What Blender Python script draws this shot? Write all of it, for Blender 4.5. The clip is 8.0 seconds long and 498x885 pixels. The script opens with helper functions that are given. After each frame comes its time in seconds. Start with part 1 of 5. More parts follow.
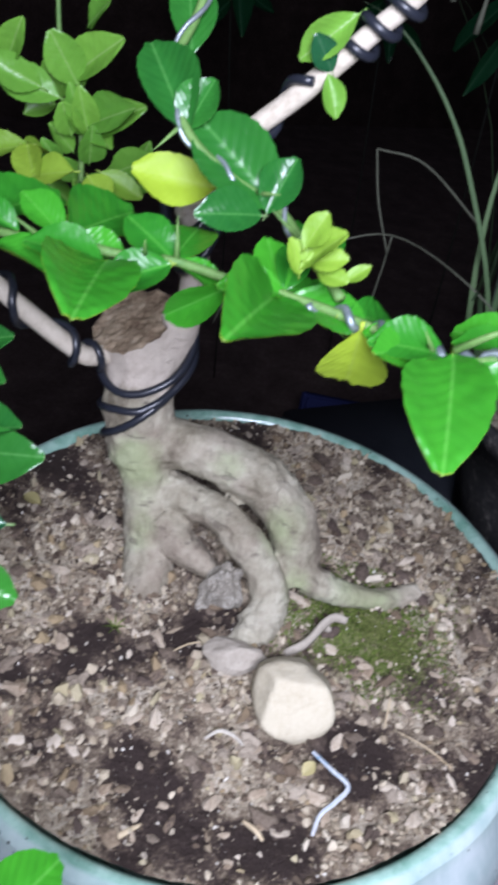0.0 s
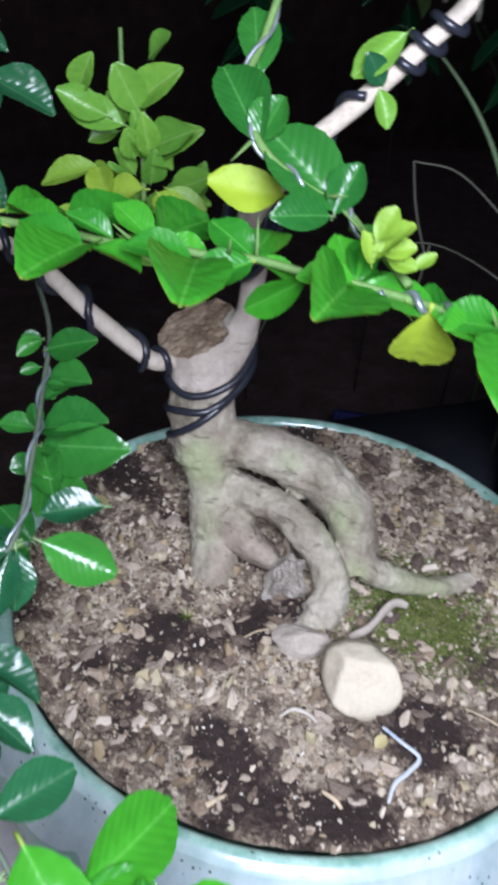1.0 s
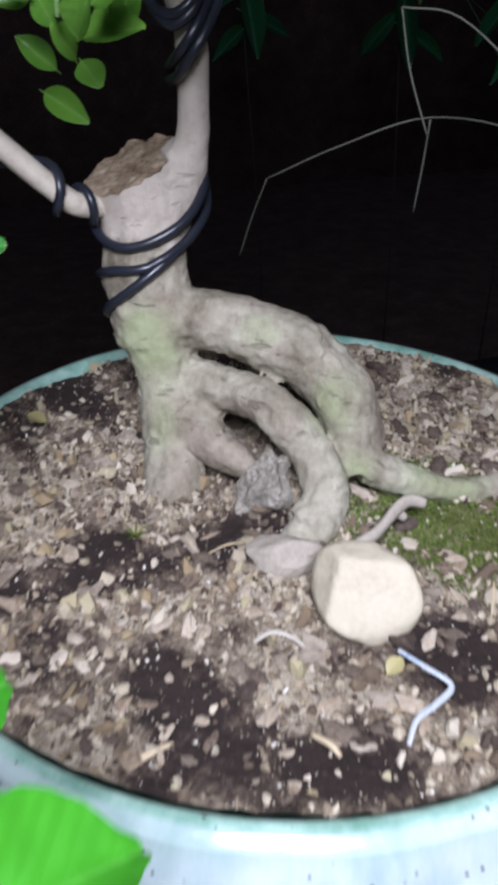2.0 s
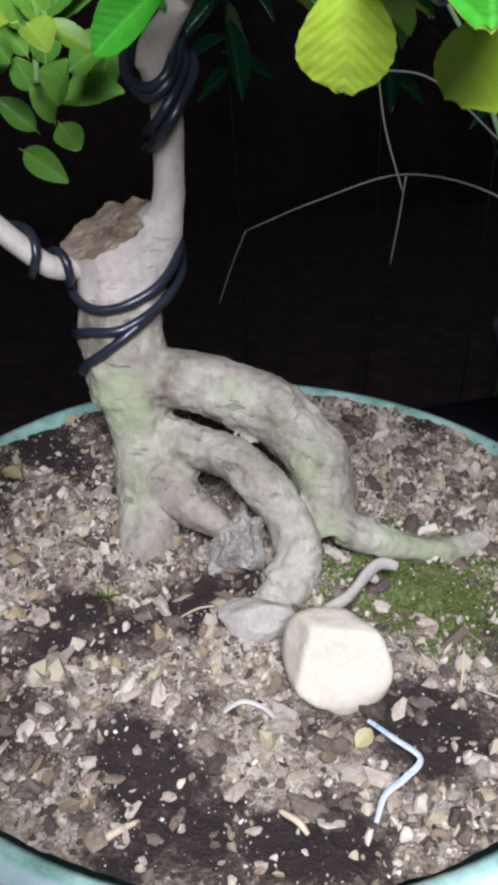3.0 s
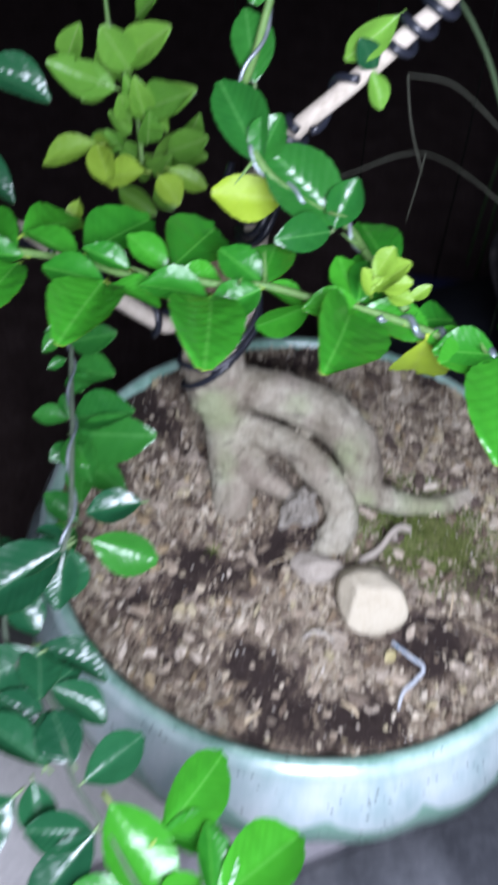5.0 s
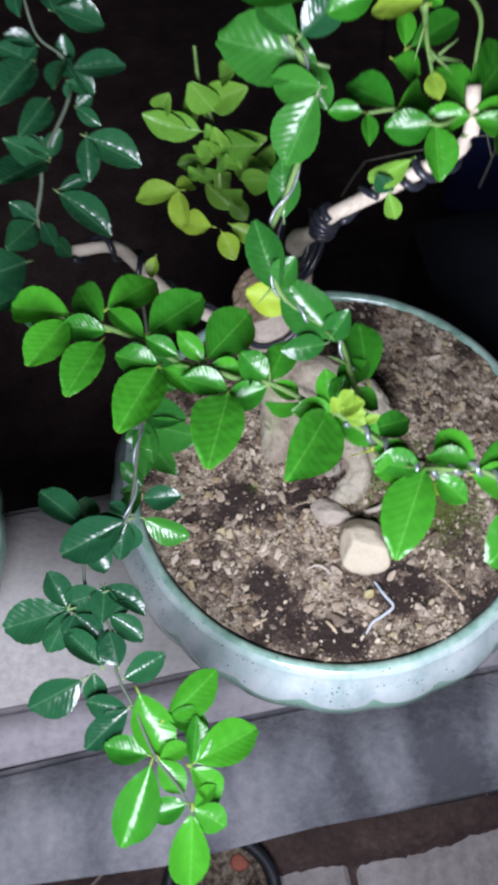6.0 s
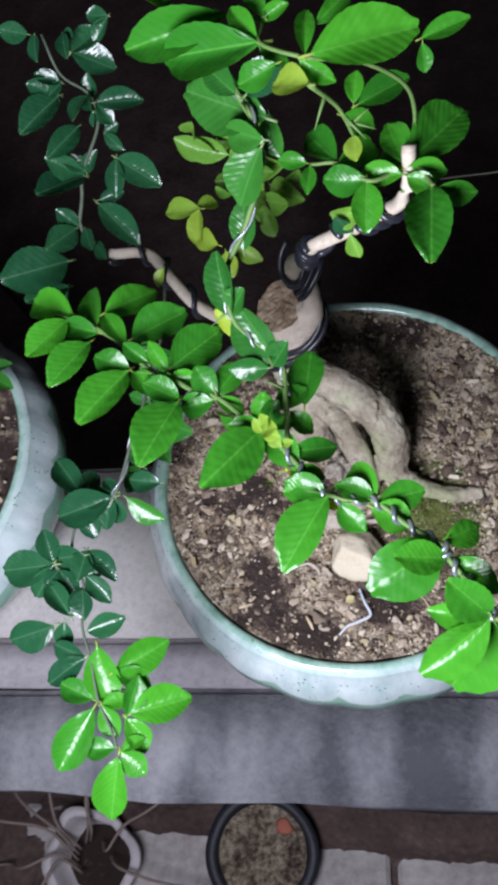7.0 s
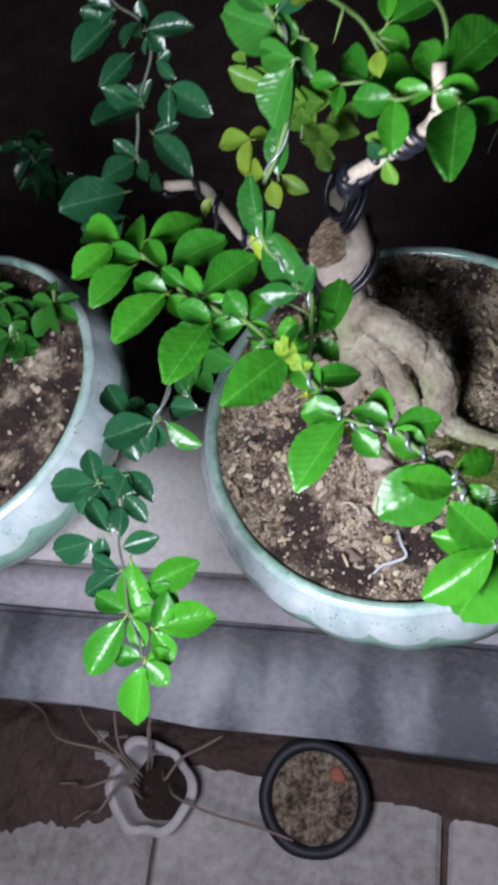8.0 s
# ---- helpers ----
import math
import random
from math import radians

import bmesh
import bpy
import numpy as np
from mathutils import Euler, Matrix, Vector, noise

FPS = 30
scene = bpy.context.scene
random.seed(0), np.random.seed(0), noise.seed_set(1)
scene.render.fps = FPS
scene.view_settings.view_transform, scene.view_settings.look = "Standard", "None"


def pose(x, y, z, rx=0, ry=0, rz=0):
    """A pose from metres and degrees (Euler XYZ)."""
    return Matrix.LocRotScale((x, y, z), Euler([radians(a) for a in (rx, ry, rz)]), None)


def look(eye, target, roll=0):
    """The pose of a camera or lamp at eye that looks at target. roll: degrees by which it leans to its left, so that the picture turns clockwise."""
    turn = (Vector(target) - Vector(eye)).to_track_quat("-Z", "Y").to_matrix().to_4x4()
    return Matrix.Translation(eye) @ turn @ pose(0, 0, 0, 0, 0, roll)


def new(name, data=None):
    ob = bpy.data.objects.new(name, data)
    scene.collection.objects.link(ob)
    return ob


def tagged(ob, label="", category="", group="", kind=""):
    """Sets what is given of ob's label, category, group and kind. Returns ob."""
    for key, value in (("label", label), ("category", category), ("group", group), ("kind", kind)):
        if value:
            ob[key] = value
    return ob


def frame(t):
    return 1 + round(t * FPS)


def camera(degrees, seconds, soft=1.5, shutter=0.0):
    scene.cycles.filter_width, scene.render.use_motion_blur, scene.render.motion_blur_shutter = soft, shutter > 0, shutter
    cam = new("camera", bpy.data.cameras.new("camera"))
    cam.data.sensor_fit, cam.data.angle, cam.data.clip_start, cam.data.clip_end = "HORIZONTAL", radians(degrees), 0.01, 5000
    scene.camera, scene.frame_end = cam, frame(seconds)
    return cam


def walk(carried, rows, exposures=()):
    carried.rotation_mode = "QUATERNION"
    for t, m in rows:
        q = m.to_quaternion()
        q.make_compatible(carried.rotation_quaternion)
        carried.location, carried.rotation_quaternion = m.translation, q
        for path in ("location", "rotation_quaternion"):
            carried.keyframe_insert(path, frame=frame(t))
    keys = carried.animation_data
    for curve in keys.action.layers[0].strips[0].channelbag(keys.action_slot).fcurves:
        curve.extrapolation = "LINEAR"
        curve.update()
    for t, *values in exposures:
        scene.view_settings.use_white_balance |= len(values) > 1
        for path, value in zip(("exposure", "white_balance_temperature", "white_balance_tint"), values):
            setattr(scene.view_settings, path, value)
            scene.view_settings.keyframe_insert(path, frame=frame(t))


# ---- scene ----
cam = camera(34.49, 8.0, soft=4.0, shutter=0.5)
PATH = [
    (0, (0.0139, -0.2508, 0.2798), (-0.0414, 0.5428, -0.3261), 9.15),
    (0.3, (0.011, -0.255, 0.274), (-0.152, 1.322, -0.946), 7.5),
    (0.5, (0.0099, -0.2567, 0.2754), (-0.0729, 0.5297, -0.3367), 7.27),
    (0.8, (0.007, -0.266, 0.283), (-0.22, 1.316, -0.92), 5.4),
    (1, (0.0026, -0.277, 0.2799), (-0.0902, 0.5299, -0.3035), 5.72),
    (1.3, (0.015, -0.301, 0.243), (-0.119, 1.382, -0.829), 4.8),
    (1.5, (0.027, -0.2948, 0.2238), (-0.0479, 0.5472, -0.3104), 3.11),
    (1.7, (0.029, -0.276, 0.209), (-0.199, 1.411, -0.842), 2.0),
    (2, (0.029, -0.2413, 0.1764), (-0.1131, 0.5943, -0.3544), 0.59),
    (2.2, (0.0356, -0.2301, 0.177), (-0.1017, 0.6135, -0.3421), -0.32),
    (3.3, (0.0315, -0.2392, 0.1924), (-0.0918, 0.6219, -0.3009), 2.06),
    (3.5, (0.0332, -0.2435, 0.1977), (-0.0837, 0.6272, -0.2801), 1.93),
    (3.8, (0.031, -0.26, 0.217), (-0.201, 1.515, -0.676), 2.4),
    (4, (0.0307, -0.2662, 0.2258), (-0.0689, 0.6211, -0.2245), 1.6),
    (4.2, (0.03, -0.272, 0.244), (-0.162, 1.499, -0.667), 0.4),
    (4.5, (0.0156, -0.2765, 0.2594), (-0.0584, 0.5805, -0.2506), 1.31),
    (4.8, (0.009, -0.27, 0.308), (-0.149, 1.299, -0.923), 0.9),
    (5, (-0.0078, -0.2656, 0.3372), (-0.0736, 0.4106, -0.3966), 2.85),
    (5.2, (-0.0189, -0.2551, 0.3707), (-0.0621, 0.3247, -0.4428), 3.72),
    (6.3, (0.0639, -0.2176, 0.5028), (-0.1762, 0.1647, -0.3894), -9.14),
    (6.5, (0.0899, -0.2032, 0.5091), (-0.1976, 0.1438, -0.3837), -13.94),
    (6.8, (0.123, -0.19, 0.513), (-0.548, 0.441, -1.263), -19.1),
    (7, (0.134, -0.1852, 0.5137), (-0.2279, 0.1104, -0.3705), -21.87),
    (7.2, (0.148, -0.179, 0.509), (-0.625, 0.354, -1.257), -25.7),
    (7.5, (0.1643, -0.1799, 0.5084), (-0.2467, 0.0454, -0.3749), -29.66),
    (7.8, (0.177, -0.181, 0.509), (-0.705, 0.236, -1.237), -31.9),
    (8, (0.1749, -0.184, 0.504), (-0.2696, 0.0105, -0.3704), -32.64),
]
walk(cam, [(t, look(eye, target, roll)) for t, eye, target, roll in PATH], [(0, 0.05, 6200, 10), (1.0, 0.05, 6200, 10), (1.5, -0.15, 6300, 10), (2.0, 0.05, 6300, 10), (3.5, 0.15, 6200, 10), (4.2, 0.05, 6100, 10), (5.2, 0.0, 6200, 10), (6.3, -0.05, 6650, 10), (8.0, -0.08, 6650, 10)])

# ---- night sky and the one torch ----
world = bpy.data.worlds.new("night")
scene.world = world
world.use_nodes = True
world.node_tree.nodes["Background"].inputs[0].default_value = (0.024, 0.026, 0.036, 1)
world.node_tree.nodes["Background"].inputs[1].default_value = 1.0
torch_data = bpy.data.lights.new("torch", "POINT")
torch_data.energy, torch_data.shadow_soft_size, torch_data.color = 20.5, 0.105, (0.96, 0.98, 1.19)
torch = new("torch", torch_data)
torch.location = (0.060, -0.378, 0.397)


# ---- materials ----
def mat(name, rough=0.6, spec=0.5, metal=0.0, coat=0.0):
    m = bpy.data.materials.new(name)
    m.use_nodes = True
    nt = m.node_tree
    b = nt.nodes["Principled BSDF"]
    b.inputs["Roughness"].default_value = rough
    b.inputs["Specular IOR Level"].default_value = spec
    b.inputs["Metallic"].default_value = metal
    b.inputs["Coat Weight"].default_value = coat
    return m, nt, b


def node(nt, kind, **sets):
    n = nt.nodes.new(kind)
    for k, v in sets.items():
        if k in n.inputs:
            n.inputs[k].default_value = v
    return n


def coords(nt, which="Object"):
    return nt.nodes.new("ShaderNodeTexCoord").outputs[which]


def noise_tex(nt, scale, detail=4.0, rough=0.6, vec=None):
    n = node(nt, "ShaderNodeTexNoise", Scale=scale, Detail=detail, Roughness=rough)
    nt.links.new(vec if vec else coords(nt), n.inputs["Vector"])
    return n.outputs["Fac"]


def ramp(nt, fac, stops):
    r = nt.nodes.new("ShaderNodeValToRGB")
    el = r.color_ramp.elements
    while len(el) < len(stops):
        el.new(0.5)
    for e, (p, c) in zip(el, stops):
        e.position, e.color = p, (*c, 1)
    nt.links.new(fac, r.inputs["Fac"])
    return r.outputs["Color"]


def mixc(nt, fac, a, b, mode="MIX"):
    m = nt.nodes.new("ShaderNodeMix")
    m.data_type, m.blend_type = "RGBA", mode
    for sock, v in ((m.inputs[0], fac), (m.inputs[6], a), (m.inputs[7], b)):
        if isinstance(v, (int, float)):
            sock.default_value = v
        elif isinstance(v, tuple):
            sock.default_value = (*v, 1)
        else:
            nt.links.new(v, sock)
    return m.outputs[2]


def calc(nt, op, a, b=0.0, c=0.0):
    m = nt.nodes.new("ShaderNodeMath")
    m.operation = op
    for sock, v in zip(m.inputs, (a, b, c)):
        if isinstance(v, (int, float)):
            sock.default_value = v
        else:
            nt.links.new(v, sock)
    return m.outputs[0]


def bump(nt, bsdf, height, strength=0.4, dist=0.002):
    n = node(nt, "ShaderNodeBump", Strength=strength, Distance=dist)
    nt.links.new(height, n.inputs["Height"])
    nt.links.new(n.outputs[0], bsdf.inputs["Normal"])


def speckled(name, stops, scale, fine, rough=0.8, strength=0.5, dist=0.001, spec=0.3, island=0.0):
    """Two-scale mottled surface: broad stains and fine grain."""
    m, nt, b = mat(name, rough, spec)
    big = noise_tex(nt, scale, 5)
    small = noise_tex(nt, fine, 6, 0.7)
    f = calc(nt, "MULTIPLY_ADD", small, 0.5, calc(nt, "MULTIPLY", big, 0.5))
    if island:
        g = nt.nodes.new("ShaderNodeNewGeometry").outputs["Random Per Island"]
        f = calc(nt, "ADD", calc(nt, "MULTIPLY", f, 1 - island), calc(nt, "MULTIPLY", g, island))
    nt.links.new(ramp(nt, f, stops), b.inputs["Base Color"])
    bump(nt, b, small, strength, dist)
    return m


def leaf_material(name, dark, light, rib, glow=0.22, rough=0.3, spread=1.0):
    m, nt, b = mat(name, rough, 0.5)
    xyz = nt.nodes.new("ShaderNodeSeparateXYZ")
    co = coords(nt)
    nt.links.new(co, xyz.inputs[0])
    ax = calc(nt, "ABSOLUTE", xyz.outputs[0])
    rnd = nt.nodes.new("ShaderNodeObjectInfo").outputs["Random"]
    blot = noise_tex(nt, 4.0, 4, vec=co)
    f = calc(nt, "ADD", calc(nt, "MULTIPLY", rnd, 0.6 * spread), calc(nt, "MULTIPLY", blot, 0.4))
    body = ramp(nt, f, [(0.15, dark), (0.85, light)])
    mid = node(nt, "ShaderNodeMapRange")
    for i, v in enumerate((0.004, 0.016, 1.0, 0.0)):
        mid.inputs[1 + i].default_value = v
    nt.links.new(ax, mid.inputs[0])
    wave = node(nt, "ShaderNodeTexWave", Scale=3.2, Distortion=1.2, Detail=1.0)
    vec = nt.nodes.new("ShaderNodeCombineXYZ")
    nt.links.new(calc(nt, "SUBTRACT", xyz.outputs[1], calc(nt, "MULTIPLY", ax, 0.9)), vec.inputs[0])
    nt.links.new(vec.outputs[0], wave.inputs["Vector"])
    veins = ramp(nt, wave.outputs["Fac"], [(0.90, (0, 0, 0)), (1.0, (1, 1, 1))])
    col = mixc(nt, calc(nt, "MULTIPLY", veins, 0.05), body, rib)
    col = mixc(nt, calc(nt, "MULTIPLY", mid.outputs[0], 0.55), col, rib)
    nt.links.new(col, b.inputs["Base Color"])
    bump(nt, b, calc(nt, "SUBTRACT", noise_tex(nt, 2.6, 2, 0.4, co), calc(nt, "MULTIPLY", wave.outputs["Fac"], 0.035)), 0.085, 0.05)
    tr = nt.nodes.new("ShaderNodeBsdfTranslucent")
    nt.links.new(mixc(nt, 0.6, col, (light[0] * 2.2, light[1] * 1.7, light[2] * 0.7)), tr.inputs["Color"])
    mx = nt.nodes.new("ShaderNodeMixShader")
    mx.inputs[0].default_value = glow
    nt.links.new(b.outputs[0], mx.inputs[1])
    nt.links.new(tr.outputs[0], mx.inputs[2])
    nt.links.new(mx.outputs[0], nt.nodes["Material Output"].inputs["Surface"])
    return m


LEAF_UNDER = leaf_material("leaf_underside", (0.20, 0.34, 0.035), (0.30, 0.44, 0.05), (0.36, 0.48, 0.14), 0.45, 0.5)
LEAF_UNDER_DARK = leaf_material("leaf_underside_dark", (0.10, 0.19, 0.06), (0.15, 0.25, 0.08), (0.25, 0.34, 0.16), 0.2, 0.5)
LEAF = leaf_material("leaf_green", (0.020, 0.155, 0.014), (0.052, 0.29, 0.018), (0.10, 0.36, 0.05), 0.26, 0.29)
# Dark bluish leaves; the torch's falloff on far twigs is partly in this colour.
LEAF_DARK = leaf_material("leaf_dark_dimmed", (0.008, 0.052, 0.022), (0.017, 0.092, 0.034), (0.07, 0.16, 0.08), 0.14, 0.25)
LEAF_DEEP = leaf_material("leaf_deep_green", (0.015, 0.105, 0.018), (0.038, 0.195, 0.024), (0.08, 0.26, 0.06), 0.2, 0.26)
LEAF_LIME = leaf_material("leaf_lime", (0.34, 0.50, 0.04), (0.44, 0.58, 0.055), (0.42, 0.55, 0.09), 0.50, 0.55)
LEAF_YOUNG = leaf_material("leaf_young", (0.15, 0.30, 0.03), (0.26, 0.40, 0.04), (0.30, 0.44, 0.10), 0.35, 0.5)
LEAF_PALE = leaf_material("leaf_mid", (0.11, 0.30, 0.04), (0.21, 0.44, 0.06), (0.33, 0.50, 0.17), 0.34, 0.36)
STEM = speckled("green_stem", [(0.3, (0.06, 0.14, 0.035)), (0.7, (0.15, 0.25, 0.07))], 60, 400, 0.5)


def shifted(nt, vec):
    m = node(nt, "ShaderNodeMapping")
    m.inputs["Location"].default_value = (3.1, 1.7, 5.3)
    nt.links.new(vec, m.inputs["Vector"])
    return m.outputs[0]


def bark_material():
    m, nt, b = mat("bark", 0.82, 0.25)
    co = coords(nt)
    big = noise_tex(nt, 38, 5, 0.62, co)
    fine = noise_tex(nt, 260, 6, 0.7, co)
    col = ramp(nt, calc(nt, "MULTIPLY_ADD", fine, 0.28, calc(nt, "MULTIPLY", big, 0.72)),
               [(0.32, (0.108, 0.09, 0.062)), (0.43, (0.24, 0.212, 0.153)), (0.53, (0.34, 0.312, 0.235)), (0.68, (0.505, 0.475, 0.378))])
    green = nt.nodes.new("ShaderNodeAttribute")
    green.attribute_name = "moss"
    moss = ramp(nt, calc(nt, "ADD", green.outputs["Fac"], calc(nt, "MULTIPLY", calc(nt, "SUBTRACT", big, 0.5), 1.6)), [(0.25, (0, 0, 0)), (0.75, (1, 1, 1))])
    col = mixc(nt, calc(nt, "MULTIPLY", moss, 0.70), col, (0.26, 0.305, 0.15))
    pink = ramp(nt, noise_tex(nt, 31, 4, 0.55, shifted(nt, co)), [(0.50, (0, 0, 0)), (0.62, (1, 1, 1))])
    col = mixc(nt, calc(nt, "MULTIPLY", pink, 0.22), col, (0.30, 0.215, 0.185))
    stretch = node(nt, "ShaderNodeMapping")
    stretch.inputs["Scale"].default_value = (1.0, 1.0, 3.2)
    nt.links.new(co, stretch.inputs["Vector"])
    xyz = nt.nodes.new("ShaderNodeSeparateXYZ")
    nt.links.new(co, xyz.inputs[0])
    peel = node(nt, "ShaderNodeMapRange")
    for i, v in enumerate((0.080, 0.088, 0.0, 1.0)):
        peel.inputs[1 + i].default_value = v
    nt.links.new(calc(nt, "ADD", xyz.outputs[2], calc(nt, "MULTIPLY", calc(nt, "SUBTRACT", big, 0.5), 0.03)), peel.inputs[0])
    bare = ramp(nt, calc(nt, "MULTIPLY_ADD", fine, 0.4, calc(nt, "MULTIPLY", big, 0.6)), [(0.35, (0.40, 0.335, 0.275)), (0.5, (0.53, 0.46, 0.385)), (0.65, (0.61, 0.54, 0.455))])
    
    cracks = ramp(nt, noise_tex(nt, 75, 4, 0.6, stretch.outputs[0]), [(0.30, (1, 1, 1)), (0.38, (0, 0, 0))])
    col = mixc(nt, calc(nt, "MULTIPLY", cracks, 0.6), col, (0.13, 0.105, 0.085))
    along = node(nt, "ShaderNodeMapping")
    along.inputs["Scale"].default_value = (1.0, 1.0, 0.22)
    nt.links.new(co, along.inputs["Vector"])
    wrinkle = noise_tex(nt, 210, 4, 0.6, along.outputs[0])
    col = mixc(nt, ramp(nt, wrinkle, [(0.30, (0.45, 0.45, 0.45)), (0.44, (0, 0, 0))]), col, (0.15, 0.125, 0.095))
    col = mixc(nt, calc(nt, "MULTIPLY", peel.outputs[0], 0.9), col, bare)
    nt.links.new(col, b.inputs["Base Color"])
    bump(nt, b, calc(nt, "ADD", calc(nt, "SUBTRACT", fine, calc(nt, "MULTIPLY", cracks, 0.9)), calc(nt, "MULTIPLY", wrinkle, 0.8)), 0.6, 0.0014)
    return m


BARK = bark_material()
BARK_LIMB = speckled("limb_bark", [(0.3, (0.34, 0.29, 0.22)), (0.5, (0.52, 0.46, 0.37)), (0.75, (0.62, 0.56, 0.47))], 60, 350, 0.75)
CUT_WOOD = speckled("cut_wood", [(0.34, (0.09, 0.052, 0.036)), (0.46, (0.235, 0.168, 0.108)), (0.56, (0.35, 0.268, 0.182)), (0.70, (0.51, 0.43, 0.33))], 110, 480, 0.85, 0.6, 0.001)
# Near-black copy of the grey stem; the garden's darkness is in its colour.
DARK_STEM = speckled("dark_stem", [(0.3, (0.012, 0.013, 0.010)), (0.7, (0.03, 0.032, 0.024))], 60, 400, 0.8)
STEM_OLD = speckled("grey_stem", [(0.3, (0.04, 0.06, 0.04)), (0.7, (0.10, 0.125, 0.085))], 60, 400, 0.6)
WIRE, _nt, _b = mat("wire_coating", 0.32, 0.5)
_b.inputs["Base Color"].default_value = (0.016, 0.018, 0.026, 1)
bump(_nt, _b, noise_tex(_nt, 300, 3), 0.15, 0.0005)
SILVER, _nt, _b = mat("wire_bare", 0.35, 0.6, 0.55)
_nt.links.new(ramp(_nt, noise_tex(_nt, 90, 4), [(0.35, (0.12, 0.15, 0.165)), (0.7, (0.34, 0.38, 0.39))]), _b.inputs["Base Color"])


def soil_material():
    """Dark humus clods breaking through dusty tan grit; the mesh says how gritty each place is."""
    m, nt, b = mat("soil", 0.95, 0.15)
    grit = nt.nodes.new("ShaderNodeAttribute")
    grit.attribute_name = "grit"
    co = coords(nt)
    mid = noise_tex(nt, 130, 5, 0.65, co)
    fine = noise_tex(nt, 700, 5, 0.7, co)
    f = calc(nt, "ADD", grit.outputs["Fac"], calc(nt, "MULTIPLY", calc(nt, "SUBTRACT", mid, 0.5), 1.5))
    f = calc(nt, "ADD", f, calc(nt, "MULTIPLY", calc(nt, "SUBTRACT", fine, 0.5), 0.9))
    col = ramp(nt, f, [(0.12, (0.042, 0.030, 0.026)), (0.32, (0.095, 0.070, 0.055)), (0.5, (0.235, 0.184, 0.132)), (0.66, (0.385, 0.325, 0.24)), (0.9, (0.52, 0.455, 0.355))])
    green = nt.nodes.new("ShaderNodeAttribute")
    green.attribute_name = "moss"
    gm = ramp(nt, calc(nt, "ADD", green.outputs["Fac"], calc(nt, "MULTIPLY", calc(nt, "SUBTRACT", mid, 0.5), 1.2)), [(0.38, (0, 0, 0)), (0.7, (0.85, 0.85, 0.85))])
    col = mixc(nt, gm, col, ramp(nt, fine, [(0.35, (0.07, 0.085, 0.02)), (0.65, (0.19, 0.225, 0.06))]))
    nt.links.new(col, b.inputs["Base Color"])
    bump(nt, b, calc(nt, "ADD", fine, mid), 1.0, 0.0018)
    return m


SOIL = soil_material()
CRUMB = speckled("soil_crumb", [(0.20, (0.07, 0.049, 0.036)), (0.38, (0.19, 0.147, 0.10)), (0.58, (0.335, 0.275, 0.19)), (0.86, (0.53, 0.46, 0.345))], 60, 900, 0.9, 0.6, 0.001, 0.2, 0.75)
FLAKE = speckled("grit_flake", [(0.22, (0.13, 0.095, 0.065)), (0.38, (0.30, 0.225, 0.13)), (0.50, (0.36, 0.315, 0.19)), (0.66, (0.41, 0.345, 0.25)), (0.85, (0.53, 0.47, 0.365))], 90, 700, 0.85, 0.5, 0.001, 0.25, 0.75)
SAND = speckled("pale_sand", [(0.2, (0.26, 0.22, 0.16)), (0.5, (0.42, 0.375, 0.30)), (0.85, (0.66, 0.62, 0.54))], 90, 700, 0.7, 0.5, 0.001, 0.3, 0.8)
PEBBLE, _nt, _b = mat("pebble", 0.85, 0.3)
_r = _nt.nodes.new("ShaderNodeObjectInfo").outputs["Random"]
_f = calc(_nt, "MULTIPLY_ADD", noise_tex(_nt, 2.5, 4), 0.45, calc(_nt, "MULTIPLY", _r, 0.55))
_nt.links.new(ramp(_nt, _f, [(0.26, (0.085, 0.062, 0.050)), (0.40, (0.23, 0.172, 0.115)), (0.55, (0.34, 0.275, 0.20)), (0.8, (0.53, 0.46, 0.365))]), _b.inputs["Base Color"])
bump(_nt, _b, noise_tex(_nt, 6, 5), 0.6, 0.0005)
CLOD, _nt, _b = mat("caked_earth", 0.95, 0.15)
_r = _nt.nodes.new("ShaderNodeObjectInfo").outputs["Random"]
_g = noise_tex(_nt, 3.2, 6, 0.75)
_f = calc(_nt, "MULTIPLY_ADD", _g, 0.55, calc(_nt, "MULTIPLY", _r, 0.45))
_nt.links.new(ramp(_nt, _f, [(0.28, (0.075, 0.055, 0.046)), (0.42, (0.145, 0.11, 0.083)), (0.55, (0.25, 0.20, 0.15)), (0.72, (0.42, 0.355, 0.275))]), _b.inputs["Base Color"])
bump(_nt, _b, noise_tex(_nt, 7, 6, 0.75), 1.0, 0.0007)
STONE = speckled("pale_stone", [(0.32, (0.43, 0.37, 0.26)), (0.5, (0.51, 0.455, 0.335)), (0.72, (0.57, 0.52, 0.40))], 45, 500, 0.7, 0.5, 0.001)
STONE_GREY = speckled("grey_stone", [(0.34, (0.18, 0.158, 0.125)), (0.48, (0.32, 0.288, 0.235)), (0.57, (0.50, 0.46, 0.39)), (0.66, (0.70, 0.66, 0.58))], 110, 700, 0.85, 0.8, 0.002)
ROOTY = speckled("dusty_stone", [(0.3, (0.25, 0.215, 0.17)), (0.6, (0.41, 0.365, 0.30))], 60, 500, 0.85)
CHIP = speckled("wood_chip", [(0.3, (0.40, 0.30, 0.17)), (0.7, (0.62, 0.52, 0.36))], 90, 600, 0.8)
PAPER = speckled("white_strip", [(0.42, (0.20, 0.34, 0.48)), (0.47, (0.46, 0.50, 0.53)), (0.7, (0.62, 0.62, 0.62))], 60, 500, 0.6)
